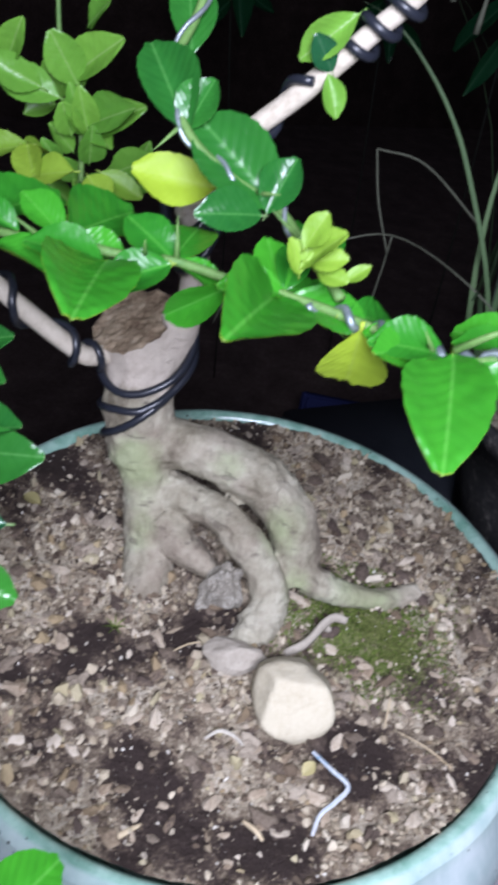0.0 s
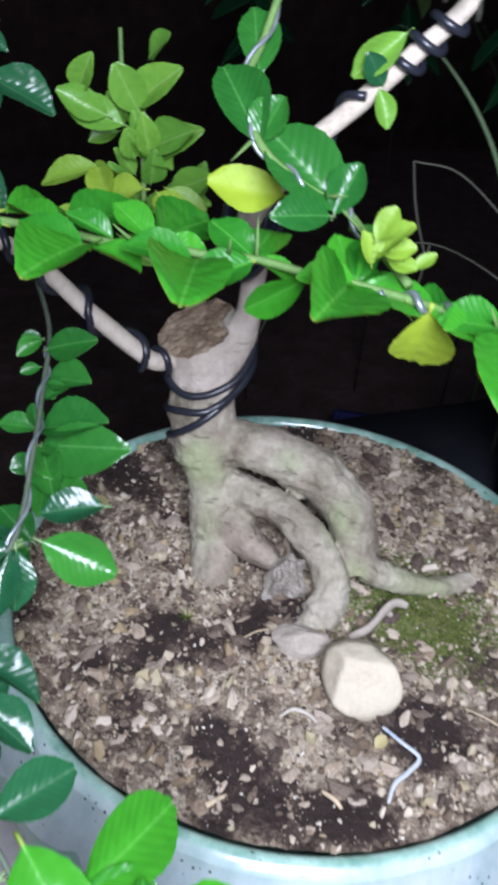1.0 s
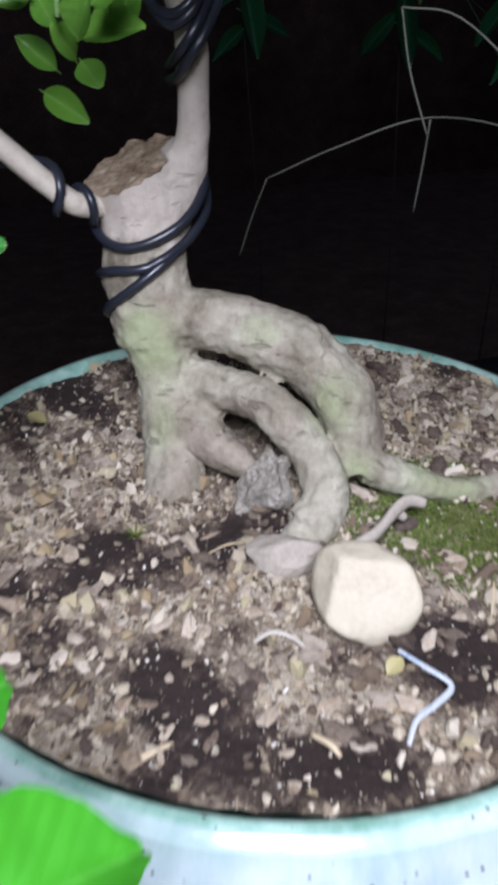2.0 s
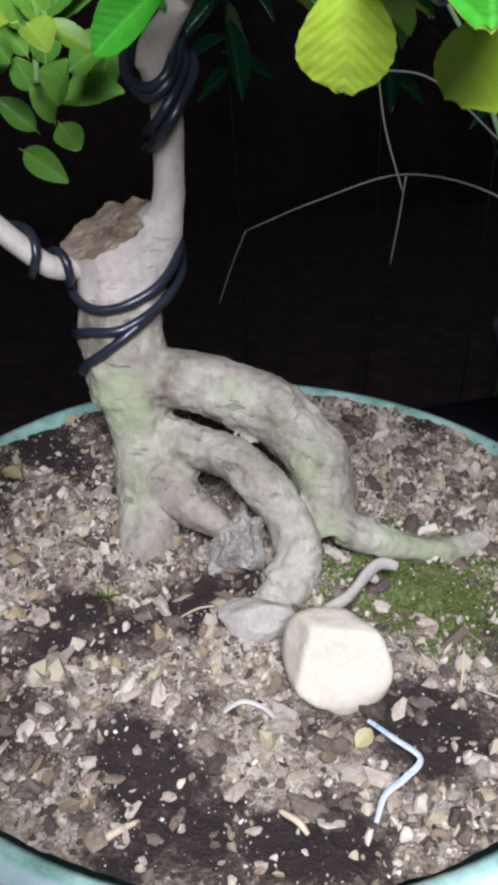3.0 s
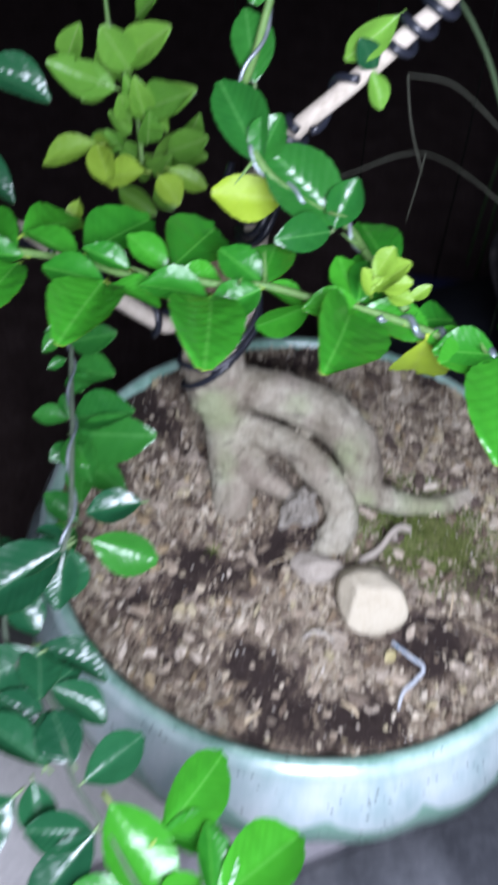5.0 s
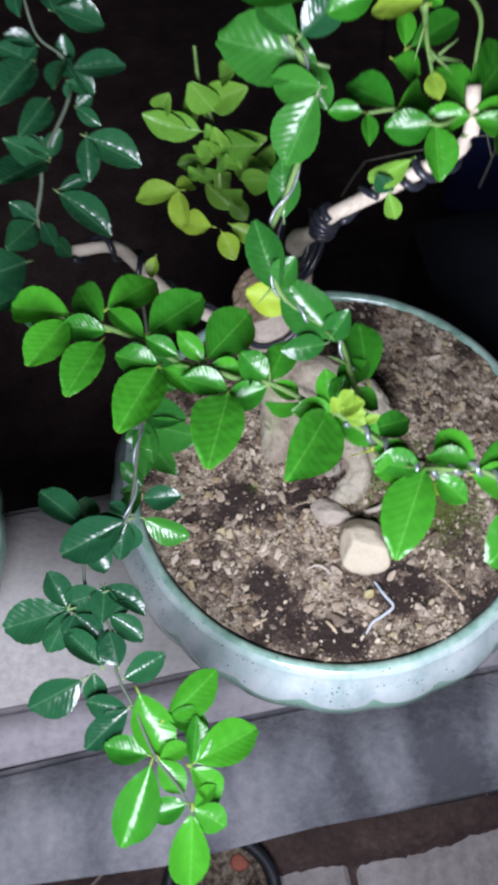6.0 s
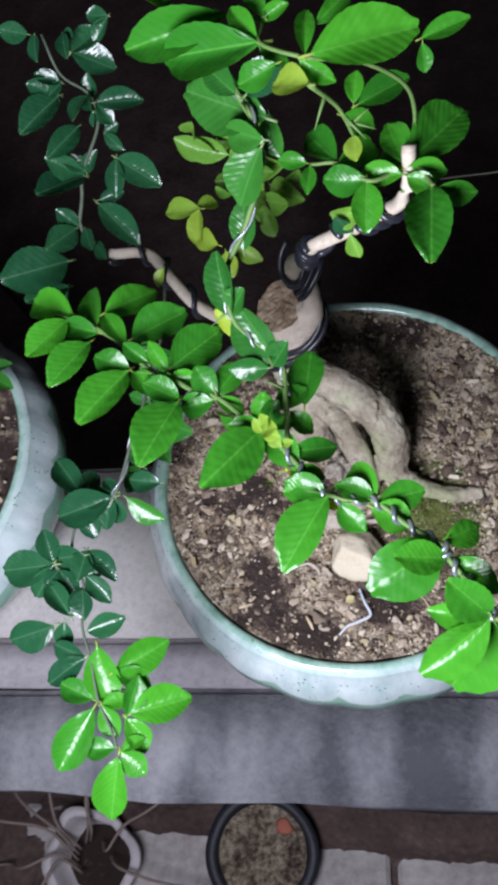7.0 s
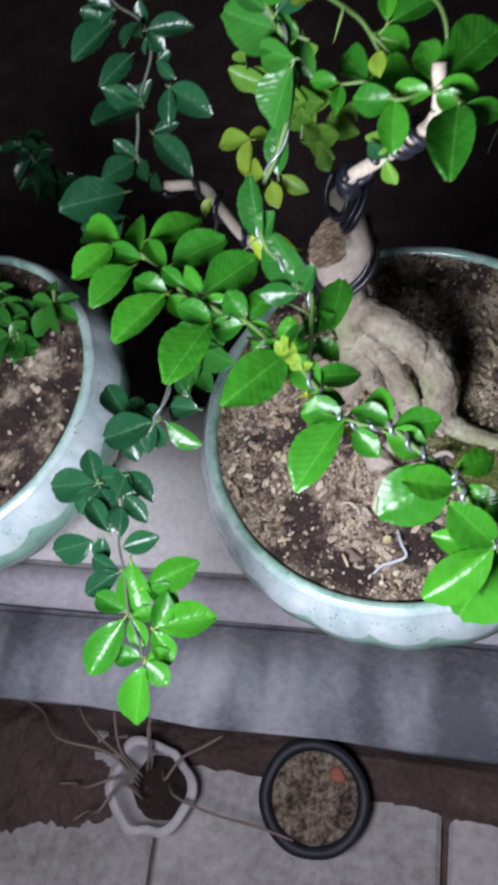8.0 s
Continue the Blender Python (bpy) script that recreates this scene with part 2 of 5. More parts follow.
DEAD_ROOT = speckled("dead_root", [(0.3, (0.36, 0.32, 0.26)), (0.7, (0.58, 0.54, 0.46))], 90, 600, 0.8)
LEAF_FALLEN = leaf_material("leaf_fallen", (0.31, 0.275, 0.12), (0.44, 0.385, 0.18), (0.41, 0.36, 0.19), 0.2, 0.6)
MOSS = speckled("moss", [(0.25, (0.05, 0.075, 0.015)), (0.55, (0.13, 0.185, 0.035)), (0.8, (0.25, 0.30, 0.09))], 90, 600, 0.95, 1.0, 0.002, 0.1, 0.4)
CONCRETE = speckled("light_concrete", [(0.3, (0.29, 0.28, 0.265)), (0.5, (0.42, 0.405, 0.385)), (0.75, (0.51, 0.49, 0.47))], 9, 180, 0.85, 0.5, 0.001)
STEP = speckled("mortar_step", [(0.32, (0.175, 0.165, 0.175)), (0.5, (0.265, 0.252, 0.262)), (0.7, (0.34, 0.325, 0.335))], 12, 160, 0.85, 0.5, 0.001)
RENDERED, _nt, _b = mat("wall_render", 0.8, 0.3)
_turn = node(_nt, "ShaderNodeMapping")
_turn.vector_type = "TEXTURE"
_turn.inputs["Rotation"].default_value = (0, 0, math.radians(29.0))
_turn.inputs["Scale"].default_value = (1.0, 3.0, 3.0)
_nt.links.new(coords(_nt), _turn.inputs["Vector"])
# Streaks mostly stand for shadows of pot and leaves painted onto the ledge.
_shade_streak = noise_tex(_nt, 13, 3, 0.5, _turn.outputs[0])
_grain = noise_tex(_nt, 150, 5, 0.65)
_nt.links.new(ramp(_nt, calc(_nt, "MULTIPLY_ADD", _grain, 0.16, calc(_nt, "MULTIPLY", _shade_streak, 0.84)), [(0.38, (0.052, 0.055, 0.062)), (0.48, (0.125, 0.130, 0.140)), (0.58, (0.215, 0.216, 0.224))]), _b.inputs["Base Color"])
bump(_nt, _b, _grain, 0.5, 0.002)
PAVING = speckled("paving", [(0.34, (0.27, 0.235, 0.22)), (0.5, (0.47, 0.435, 0.415)), (0.64, (0.62, 0.59, 0.565))], 5, 60, 0.9, 0.5, 0.001)
EARTH = speckled("yard_earth", [(0.3, (0.05, 0.033, 0.03)), (0.55, (0.13, 0.09, 0.08)), (0.75, (0.23, 0.165, 0.15))], 14, 120, 0.95, 0.8, 0.004)
DARK_PLASTIC = speckled("dark_plastic", [(0.3, (0.014, 0.016, 0.021)), (0.7, (0.032, 0.035, 0.043))], 30, 300, 0.42)
DARK_SOILED = speckled("soiled_dark_clay", [(0.4, (0.018, 0.018, 0.020)), (0.55, (0.05, 0.047, 0.045)), (0.66, (0.22, 0.20, 0.18))], 60, 260, 0.85, 0.9, 0.002)
WHITE_PLASTIC = speckled("white_plastic", [(0.3, (0.50, 0.46, 0.46)), (0.7, (0.72, 0.69, 0.69))], 30, 200, 0.5)
TERRACOTTA = speckled("terracotta", [(0.3, (0.40, 0.12, 0.08)), (0.7, (0.55, 0.20, 0.13))], 40, 300, 0.8)
BLUE = speckled("blue_plastic", [(0.3, (0.030, 0.040, 0.15)), (0.7, (0.055, 0.066, 0.23))], 10, 200, 0.5)
STALK = speckled("pale_stalk", [(0.3, (0.065, 0.070, 0.048)), (0.7, (0.125, 0.13, 0.095))], 40, 300, 0.7)
DRY = speckled("dry_stem", [(0.3, (0.20, 0.15, 0.13)), (0.7, (0.36, 0.29, 0.25))], 40, 300, 0.8)
GRASS = speckled("grass_blade", [(0.3, (0.045, 0.088, 0.038)), (0.7, (0.105, 0.165, 0.075))], 20, 200, 0.5, 0.3, 0.001, 0.4, 0.4)


def glaze_material():
    """Pale drip glaze over celadon green, speckled with dark pits."""
    m, nt, b = mat("pot_glaze", 0.16, 0.5, 0.0, 0.35)
    co = coords(nt)
    xyz = nt.nodes.new("ShaderNodeSeparateXYZ")
    nt.links.new(co, xyz.inputs[0])
    z = xyz.outputs[2]
    ang = calc(nt, "ARCTAN2", xyz.outputs[1], xyz.outputs[0])
    lobes = calc(nt, "ABSOLUTE", calc(nt, "SINE", calc(nt, "MULTIPLY", ang, 11.0)))
    edge = calc(nt, "ADD", z, calc(nt, "MULTIPLY", lobes, 0.007))
    edge = calc(nt, "ADD", edge, calc(nt, "MULTIPLY", noise_tex(nt, 30, 3, 0.5, co), 0.016))
    low = node(nt, "ShaderNodeMapRange")
    for i, v in enumerate((-0.0095, -0.0080, 0.0, 1.0)):
        low.inputs[1 + i].default_value = v
    nt.links.new(edge, low.inputs[0])
    stripe = node(nt, "ShaderNodeMapping")
    stripe.inputs["Scale"].default_value = (1, 1, 0.12)
    nt.links.new(co, stripe.inputs["Vector"])
    runs = noise_tex(nt, 55, 5, 0.6, stripe.outputs[0])
    pale = ramp(nt, runs, [(0.33, (0.33, 0.43, 0.425)), (0.50, (0.445, 0.53, 0.525)), (0.66, (0.54, 0.605, 0.605))])
    green = ramp(nt, noise_tex(nt, 40, 5, 0.6, co), [(0.3, (0.15, 0.30, 0.22)), (0.7, (0.25, 0.41, 0.32))])
    col = mixc(nt, low.outputs[0], green, pale)
    lip = node(nt, "ShaderNodeMapRange")
    for i, v in enumerate((0.0015, 0.0055, 0.0, 1.0)):
        lip.inputs[1 + i].default_value = v
    nt.links.new(calc(nt, "ADD", z, calc(nt, "MULTIPLY", noise_tex(nt, 45, 4, 0.6, co), 0.004)), lip.inputs[0])
    rad = calc(nt, "SQRT", calc(nt, "ADD", calc(nt, "MULTIPLY", xyz.outputs[0], xyz.outputs[0]), calc(nt, "MULTIPLY", xyz.outputs[1], xyz.outputs[1])))
    inside = node(nt, "ShaderNodeMapRange")
    for i, v in enumerate((0.1328, 0.1350, 1.0, 0.0)):
        inside.inputs[1 + i].default_value = v
    nt.links.new(rad, inside.inputs[0])
    lip_on = calc(nt, "MAXIMUM", calc(nt, "MULTIPLY", lip.outputs[0], 0.25), inside.outputs[0])
    thin = ramp(nt, noise_tex(nt, 70, 5, 0.65, co), [(0.36, (0.15, 0.31, 0.23)), (0.62, (0.36, 0.54, 0.45))])
    col = mixc(nt, calc(nt, "MULTIPLY", lip_on, 0.95), col, thin)
    pits = node(nt, "ShaderNodeTexVoronoi", Scale=260.0)
    nt.links.new(co, pits.inputs["Vector"])
    dots = ramp(nt, pits.outputs["Distance"], [(0.13, (1, 1, 1)), (0.20, (0, 0, 0))])
    patch = ramp(nt, noise_tex(nt, 60, 3, 0.6, co), [(0.47, (0, 0, 0)), (0.57, (1, 1, 1))])
    col = mixc(nt, calc(nt, "MULTIPLY", dots, patch), col, (0.05, 0.055, 0.05))
    nt.links.new(col, b.inputs["Base Color"])
    bump(nt, b, runs, 0.25, 0.0015)
    return m


GLAZE = glaze_material()


# ---- builders ----
def mesh_of(name, bm, material, smooth=True):
    me = bpy.data.meshes.new(name)
    bm.to_mesh(me)
    bm.free()
    if smooth:
        for p in me.polygons:
            p.use_smooth = True
    if material:
        me.materials.append(material)
    return me


def part(name, bm, material, parent, label="", smooth=True):
    ob = new(name, mesh_of(name, bm, material, smooth))
    ob.parent = parent
    return tagged(ob, label)


def thing(name, label, category, group="", at=(0, 0, 0), kind=""):
    e = new(name)
    e.location = at
    e.empty_display_size = 0.02
    return tagged(e, label, category, group, kind)


def single(name, bm, material, label, category="", group="", kind="", smooth=True):
    return tagged(new(name, mesh_of(name, bm, material, smooth)), label, category, group, kind)


def curve_points(pts, steps=6):
    """Smooth line through control points (tuples may carry a radius)."""
    p = [np.array(q, float) for q in pts]
    p = [2 * p[0] - p[1]] + p + [2 * p[-1] - p[-2]]
    out = []
    for a, b, c, d in zip(p, p[1:], p[2:], p[3:]):
        for i in range(steps):
            t = i / steps
            out.append(0.5 * (2 * b + (c - a) * t + (2 * a - 5 * b + 4 * c - d) * t * t + (3 * b - a - 3 * c + d) * t ** 3))
    out.append(p[-2])
    return out


def tube(bm, pts, radii, sides=8, wob=0.0, flat=1.0):
    """Round tube along a line, with capped ends."""
    rings = []
    ref = Vector((0.13, 0.31, 0.94))
    for i, p in enumerate(pts):
        a, b = pts[max(i - 1, 0)], pts[min(i + 1, len(pts) - 1)]
        d = (Vector(b) - Vector(a)).normalized()
        u = d.cross(ref)
        if u.length < 0.05:
            u = d.cross(Vector((1, 0, 0)))
        u.normalize()
        v = d.cross(u)
        r = radii[i] if isinstance(radii, (list, tuple)) else radii
        ring = []
        for k in range(sides):
            an = 2 * math.pi * k / sides
            q = Vector(p) + (u * math.cos(an) + v * math.sin(an) * flat) * r * (1 + wob * noise.noise(Vector(p) * 90 + Vector((k, 0, 0))))
            ring.append(bm.verts.new(q))
        rings.append(ring)
    for r0, r1 in zip(rings, rings[1:]):
        for k in range(sides):
            bm.faces.new((r0[k], r0[(k + 1) % sides], r1[(k + 1) % sides], r1[k]))
    bm.faces.new(rings[0][::-1])
    bm.faces.new(rings[-1])


def helix(line, turns, radius, steps_per_turn=14, start=0.0):
    """A coil around a line of points."""
    pts = [Vector(p) for p in line]
    out = []
    n = int(turns * steps_per_turn)
    ref = Vector((0.13, 0.31, 0.94))
    for i in range(n + 1):
        s = i / n * (len(pts) - 1)
        k = min(int(s), len(pts) - 2)
        d = (pts[k + 1] - pts[k]).normalized()
        c = pts[k].lerp(pts[k + 1], s - k)
        u = d.cross(ref).normalized()
        v = d.cross(u)
        an = start + 2 * math.pi * turns * i / n
        r = radius if not callable(radius) else radius(i / n)
        out.append(c + (u * math.cos(an) + v * math.sin(an)) * r)
    return out


def lathe(profile, sides=96, lobes=0, depth=0.0, closed=True):
    bm = bmesh.new()
    rings = []
    for r, z, w in profile:
        ring = []
        for k in range(sides):
            a = 2 * math.pi * k / sides
            rr = r * (1 + w * depth * (abs(math.sin(a * lobes / 2)) - 0.6)) if lobes else r
            ring.append(bm.verts.new((rr * math.cos(a), rr * math.sin(a), z)))
        rings.append(ring)
    for a, b in zip(rings, rings[1:]):
        for k in range(sides):
            bm.faces.new((a[k], a[(k + 1) % sides], b[(k + 1) % sides], b[k]))
    if closed:
        bm.faces.new(rings[0][::-1])
        bm.faces.new(rings[-1])
        bmesh.ops.recalc_face_normals(bm, faces=bm.faces)
    return bm


def rock(bm, at, size, seed, rough=0.25, subdiv=3, squash=(1, 1, 1), turn=0.0, flat=0.74):
    """A lumpy, slightly faceted stone."""
    made = bmesh.ops.create_icosphere(bm, subdivisions=subdiv, radius=1.0)["verts"]
    cuts = [Vector((math.sin(seed * 3.1 + i * 2.4), math.cos(seed * 1.7 + i * 1.9), math.sin(i * 1.3 + seed))).normalized() for i in range(11)]
    for v in made:
        p = v.co.copy()
        for c in cuts:
            over = p.dot(c) - flat
            if over > 0:
                p -= c * over * 0.92
        p *= 1 + rough * 0.5 * noise.noise(p * 1.6 + Vector((seed * 7, 0, 0))) + rough * 0.12 * noise.noise(p * 6 + Vector((seed, 3, 0)))
        p = Vector((p.x * squash[0], p.y * squash[1], p.z * squash[2])) * size
        v.co = Matrix.Rotation(turn, 3, "Z") @ p + Vector(at)


def leaf_mesh(name, material, under, wide, bend, notch, cup, seed):
    """A leaflet one unit long along y: broadest past the middle, folded at the midrib, rounded notched tip, faintly toothed, paler below."""
    bm = bmesh.new()
    rows, half = 18, 4
    rng = random.Random(seed)
    skew, wave_by = rng.uniform(-0.05, 0.05), rng.uniform(0.015, 0.035)
    peak = 0.53 ** 0.86 * 0.47 ** 0.76
    for low in (0, 1):
        prev = None
        for i in range(rows + 1):
            t = i / rows
            w = wide * 0.5 * (t ** 0.86 * (1 - t) ** 0.76 / peak)
            w = max(w, 0.014 if i == 0 else (0.10 * wide if i == rows else 0.0))
            w *= 1 + (0.016 if i % 2 else -0.012)
            line = []
            for j in range(-half, half + 1):
                s = j / half
                x = s * w * (1 + 0.03 * math.sin(7 * t + seed * 2 + (3 if s > 0 else 0))) + skew * math.sin(math.pi * t)
                y = t - (notch * (1 - abs(s)) if i == rows else 0) - 0.03 * s * s * t
                z = cup * abs(s) ** 1.3 * w * 1.3 - bend * t * t + wave_by * math.sin(6 * t + 2.2 * s + seed) * abs(s)
                z += 0.006 * math.sin(i * 1.9 + abs(j) * 1.1) * abs(s)
                line.append(bm.verts.new((x, y, z - low * (0.004 + 0.010 * (1 - abs(s))))))
            if prev:
                for j in range(2 * half):
                    f = bm.faces.new((prev[j], prev[j + 1], line[j + 1], line[j]) if not low else (prev[j], line[j], line[j + 1], prev[j + 1]))
                    f.material_index = low
            prev = line
    had = set(bm.faces)
    tube(bm, [(0, -0.12, -0.03), (0, 0.0, -0.01), (0, 0.07, -0.008)], [0.020, 0.018, 0.004], 5)
    for f in bm.faces:
        if f not in had:
            f.material_index = 1
    me = mesh_of(name, bm, material)
    me.materials.append(under)
    return me


def leaf_set(material, under, seed):
    return [leaf_mesh("leaf", material, under, w, b, n, c, seed + i) for i, (w, b, n, c) in enumerate(
        ((0.58, 0.07, 0.03, 0.48), (0.54, 0.14, 0.02, 0.34), (0.62, 0.05, 0.04, 0.28), (0.52, 0.11, 0.02, 0.56)))]


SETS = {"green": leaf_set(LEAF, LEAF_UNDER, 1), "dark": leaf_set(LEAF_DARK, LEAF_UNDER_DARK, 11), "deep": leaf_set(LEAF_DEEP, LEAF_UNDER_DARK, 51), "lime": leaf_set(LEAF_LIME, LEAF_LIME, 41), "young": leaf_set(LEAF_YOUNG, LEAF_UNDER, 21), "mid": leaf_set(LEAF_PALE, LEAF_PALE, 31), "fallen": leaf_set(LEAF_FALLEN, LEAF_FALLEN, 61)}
leaf_rng = random.Random(5)


def put_leaf(base, tip, kind, parent, face=(0.0, -0.5, 0.86), swing=0.3, tall=1.0):
    b, t = Vector(base), Vector(tip)
    y = t - b
    size = y.length * tall
    y.normalize()
    n = Vector(face) + Vector((leaf_rng.uniform(-swing, swing), leaf_rng.uniform(-swing, swing), leaf_rng.uniform(-0.1, 0.1)))
    n = n - y * n.dot(y)
    if n.length < 0.1:
        n = y.orthogonal()
    n.normalize()
    x = y.cross(n)
    ob = new("leaf", leaf_rng.choice(SETS[kind]))
    wide = leaf_rng.uniform(0.88, 1.10)
    if size < 0.022:
        wide *= 1.15
    m = Matrix((x, y, n)).transposed().to_4x4()
    ob.matrix_basis = Matrix.Translation(b) @ m @ Matrix.Diagonal((size * wide, size, size, 1))
    ob.parent = parent
    return ob


def put_leaves(rows, kind, parent, face=(0.0, -0.5, 0.86), swing=0.3, extra=0.35, tall=1.08, odd="", odd_share=0.0):
    """Leaflets from base and tip; some get a smaller companion on the same stalk."""
    for row in rows:
        b, t = metres([row[:3], row[3:]])
        k = odd if odd and leaf_rng.random() < odd_share else kind
        put_leaf(b, t, k, parent, face, swing, tall)
        if leaf_rng.random() < extra:
            d = Vector(t) - Vector(b)
            turn = Matrix.Rotation(math.radians(leaf_rng.choice((-1, 1)) * leaf_rng.uniform(48, 75)), 3, Vector(face).normalized())
            put_leaf(b, Vector(b) + (turn @ d) * leaf_rng.uniform(0.55, 0.8), k, parent, face, swing, tall)


def metres(rows):
    return [tuple(v * 0.001 for v in r) for r in rows]


# ---- the wall that carries the pots, and the yard ----
ALONG = math.radians(29.0)
WALL = Matrix.Rotation(ALONG, 4, "Z")


def block(name, x0, x1, y0, y1, z0, z1, material, label, wobble=0.0015, kind="structure", category="wall", bevel=0.006):
    bm = bmesh.new()
    bmesh.ops.create_cube(bm, size=1.0)
    for v in bm.verts:
        v.co = Vector(((x0 + x1) / 2 + v.co.x * (x1 - x0), (y0 + y1) / 2 + v.co.y * (y1 - y0), (z0 + z1) / 2 + v.co.z * (z1 - z0)))
    bmesh.ops.subdivide_edges(bm, edges=[e for e in bm.edges if e.calc_length() > 0.5], cuts=40)
    bmesh.ops.bevel(bm, geom=[e for e in bm.edges if e.is_manifold and e.calc_face_angle() > 1], offset=bevel, segments=2, affect="EDGES")
    for v in bm.verts:
        v.co += Vector((0, noise.noise(v.co * 14) * wobble * 2, noise.noise(v.co * 22 + Vector((5, 0, 0))) * wobble))
    bm.transform(WALL)
    return single(name, bm, material, label, category, "", kind)


TOP = -0.105
GROUND = -0.70
block("wall_coping", -2.2, 2.2, -0.088, 0.060, TOP - 0.06, TOP, CONCRETE, "light grey concrete coping that carries the pots")
block("wall_step", -2.2, 2.2, -0.127, -0.0885, TOP - 0.060, TOP - 0.012, STEP, "lilac grey mortar step along the coping", 0.002)
block("wall_ledge", -2.2, 2.2, -0.208, -0.1275, TOP - 0.075, TOP - 0.022, RENDERED, "bluish grey rendered wall ledge below the coping", 0.004)
block("wall_core", -2.2, 2.2, -0.150, 0.050, GROUND, TOP - 0.080, RENDERED, "grey rendered garden wall under the coping", 0.001)

bm = bmesh.new()
bmesh.ops.create_grid(bm, x_segments=60, y_segments=60, size=1.0)
for v in bm.verts:
    r = math.hypot(v.co.x, v.co.y)
    v.co *= 0.9 + 40 * r ** 5
    v.co.z = GROUND - 0.004 + 0.006 * noise.noise(v.co * 6) * (1 if r < 0.6 else 0.2)
single("ground", bm, EARTH, "dark bare earth of the yard at night", "ground", "", "structure")

# Backdrop added to cover the pale sky band above the horizon.
block("wall_back", -4.0, 4.0, 3.0, 3.15, GROUND - 0.1, 2.2, EARTH, "dark backdrop wall added far behind the plants", 0.01)
# Not part of the yard: an unseen wall added to close the place.
block("wall_front", -4.0, 4.0, -3.2, -3.05, GROUND - 0.1, 2.2, EARTH, "unseen dark wall added behind the viewer", 0.01)
pavement = thing("pavement", "worn brownish concrete paving slabs", "paving", at=(0, 0, 0), kind="structure")
slab_bm = bmesh.new()
bmesh.ops.create_cube(slab_bm, size=1.0)
for v in slab_bm.verts:
    v.co = Vector((v.co.x * 0.392, v.co.y * 0.392, v.co.z * 0.03))
bmesh.ops.bevel(slab_bm, geom=list(slab_bm.edges), offset=0.006, segments=1, affect="EDGES")
slab_me = mesh_of("slab", slab_bm, PAVING, False)
for i in range(-3, 4):
    for j in range(3):
        sl = new("slab", slab_me)
        sl.matrix_basis = WALL @ pose(0.21 + i * 0.4, -0.402 - j * 0.4, GROUND - 0.003 + 0.003 * ((i * 7 + j * 3) % 3), 0.3 * (i % 2), 0.2, 0.4 * ((i + j) % 3))
        sl.parent = pavement

# ---- glazed pots ----
PROFILE = [(0.060, -0.094, 0), (0.062, -0.105, 0), (0.086, -0.105, 0), (0.090, -0.098, 0), (0.104, -0.091, 0.4), (0.126, -0.076, 1), (0.143, -0.055, 1), (0.1495, -0.036, 1),
           (0.1485, -0.020, 1), (0.1430, -0.008, 1), (0.1392, -0.001, 0.8), (0.1370, 0.004, 0.4), (0.1342, 0.0068, 0.1), (0.1312, 0.0072, 0), (0.1288, 0.0052, 0), (0.1276, 0.000, 0), (0.1268, -0.015, 0), (0.110, -0.070, 0), (0.050, -0.085, 0)]


def glazed_pot(label, at, turn):
    pot = thing("glazed_pot", label, "plant pot", "glazed pots on the wall")
    pot.matrix_basis = pose(at[0], at[1] - 0.001, at[2], 0, 0, turn) @ Matrix.Diagonal((1.02, 1.02, 1, 1))
    for name, a, z in (("foot_ring", 0, 5), ("pot_body", 4, 12), ("rim", 11, 17), ("inner_wall", 16, 19)):
        bm = lathe(PROFILE[a:z], 144, 22, 0.012, False)
        part(name, bm, GLAZE, pot)
    return pot


CLODS = ((-0.014, -0.034, 0.015), (-0.059, -0.056, 0.016), (-0.005, -0.099, 0.015), (0.058, -0.068, 0.014), (0.032, -0.108, 0.013), (-0.105, 0.055, 0.020))
DUSTY = ((-0.062, 0.004, 0.022), (-0.040, -0.016, 0.012), (0.085, 0.03, 0.02), (0.0, -0.06, 0.02), (-0.09, -0.02, 0.02), (0.075, 0.062, 0.030), (0.025, 0.085, 0.020), (-0.02, 0.05, 0.025))


def grit_at(x, y):
    """0 where dark humus lies open, 1 where pale grit covers it."""
    p = Vector((x, y, 0))
    g = 0.465 + 0.62 * noise.noise(p * 38 + Vector((1, 4, 2))) + 0.22 * noise.noise(p * 95)
    for cx, cy, r in CLODS:
        g -= 0.58 * math.exp(-((x - cx) ** 2 + (y - cy) ** 2) / (r * r))
    for cx, cy, r in DUSTY:
        g += 0.34 * math.exp(-((x - cx) ** 2 + (y - cy) ** 2) / (r * r))
    return min(1.0, max(0.0, g))


def moss_at(x, y):
    return math.exp(-(((x - 0.064) / 0.034) ** 2 + ((y + 0.010) / 0.026) ** 2)) + 0.5 * math.exp(-(((x - 0.035) / 0.012) ** 2 + ((y - 0.025) / 0.02) ** 2))


def soil_height(x, y, shift=0.0):
    p = Vector((x + shift, y, 0))
    h = 0.0030 * noise.noise(p * 22) + 0.0018 * noise.noise(p * 70 + Vector((3, 1, 0))) + 0.0011 * noise.noise(p * 190) + 0.0006 * noise.noise(p * 420)
    h += 0.0022 * math.exp(-((x + 0.041) ** 2 + (y + 0.014) ** 2) / 0.00035)
    h += 0.003 * math.exp(-((x + 0.035) ** 2 + (y - 0.02) ** 2) / 0.0022)
    h += 0.004 * math.exp(-((x - 0.05) ** 2 + (y - 0.01) ** 2) / 0.0016)
    r = math.hypot(x, y)
    return h + 0.0042 * max(0, (r - 0.10) / 0.03) ** 1.5


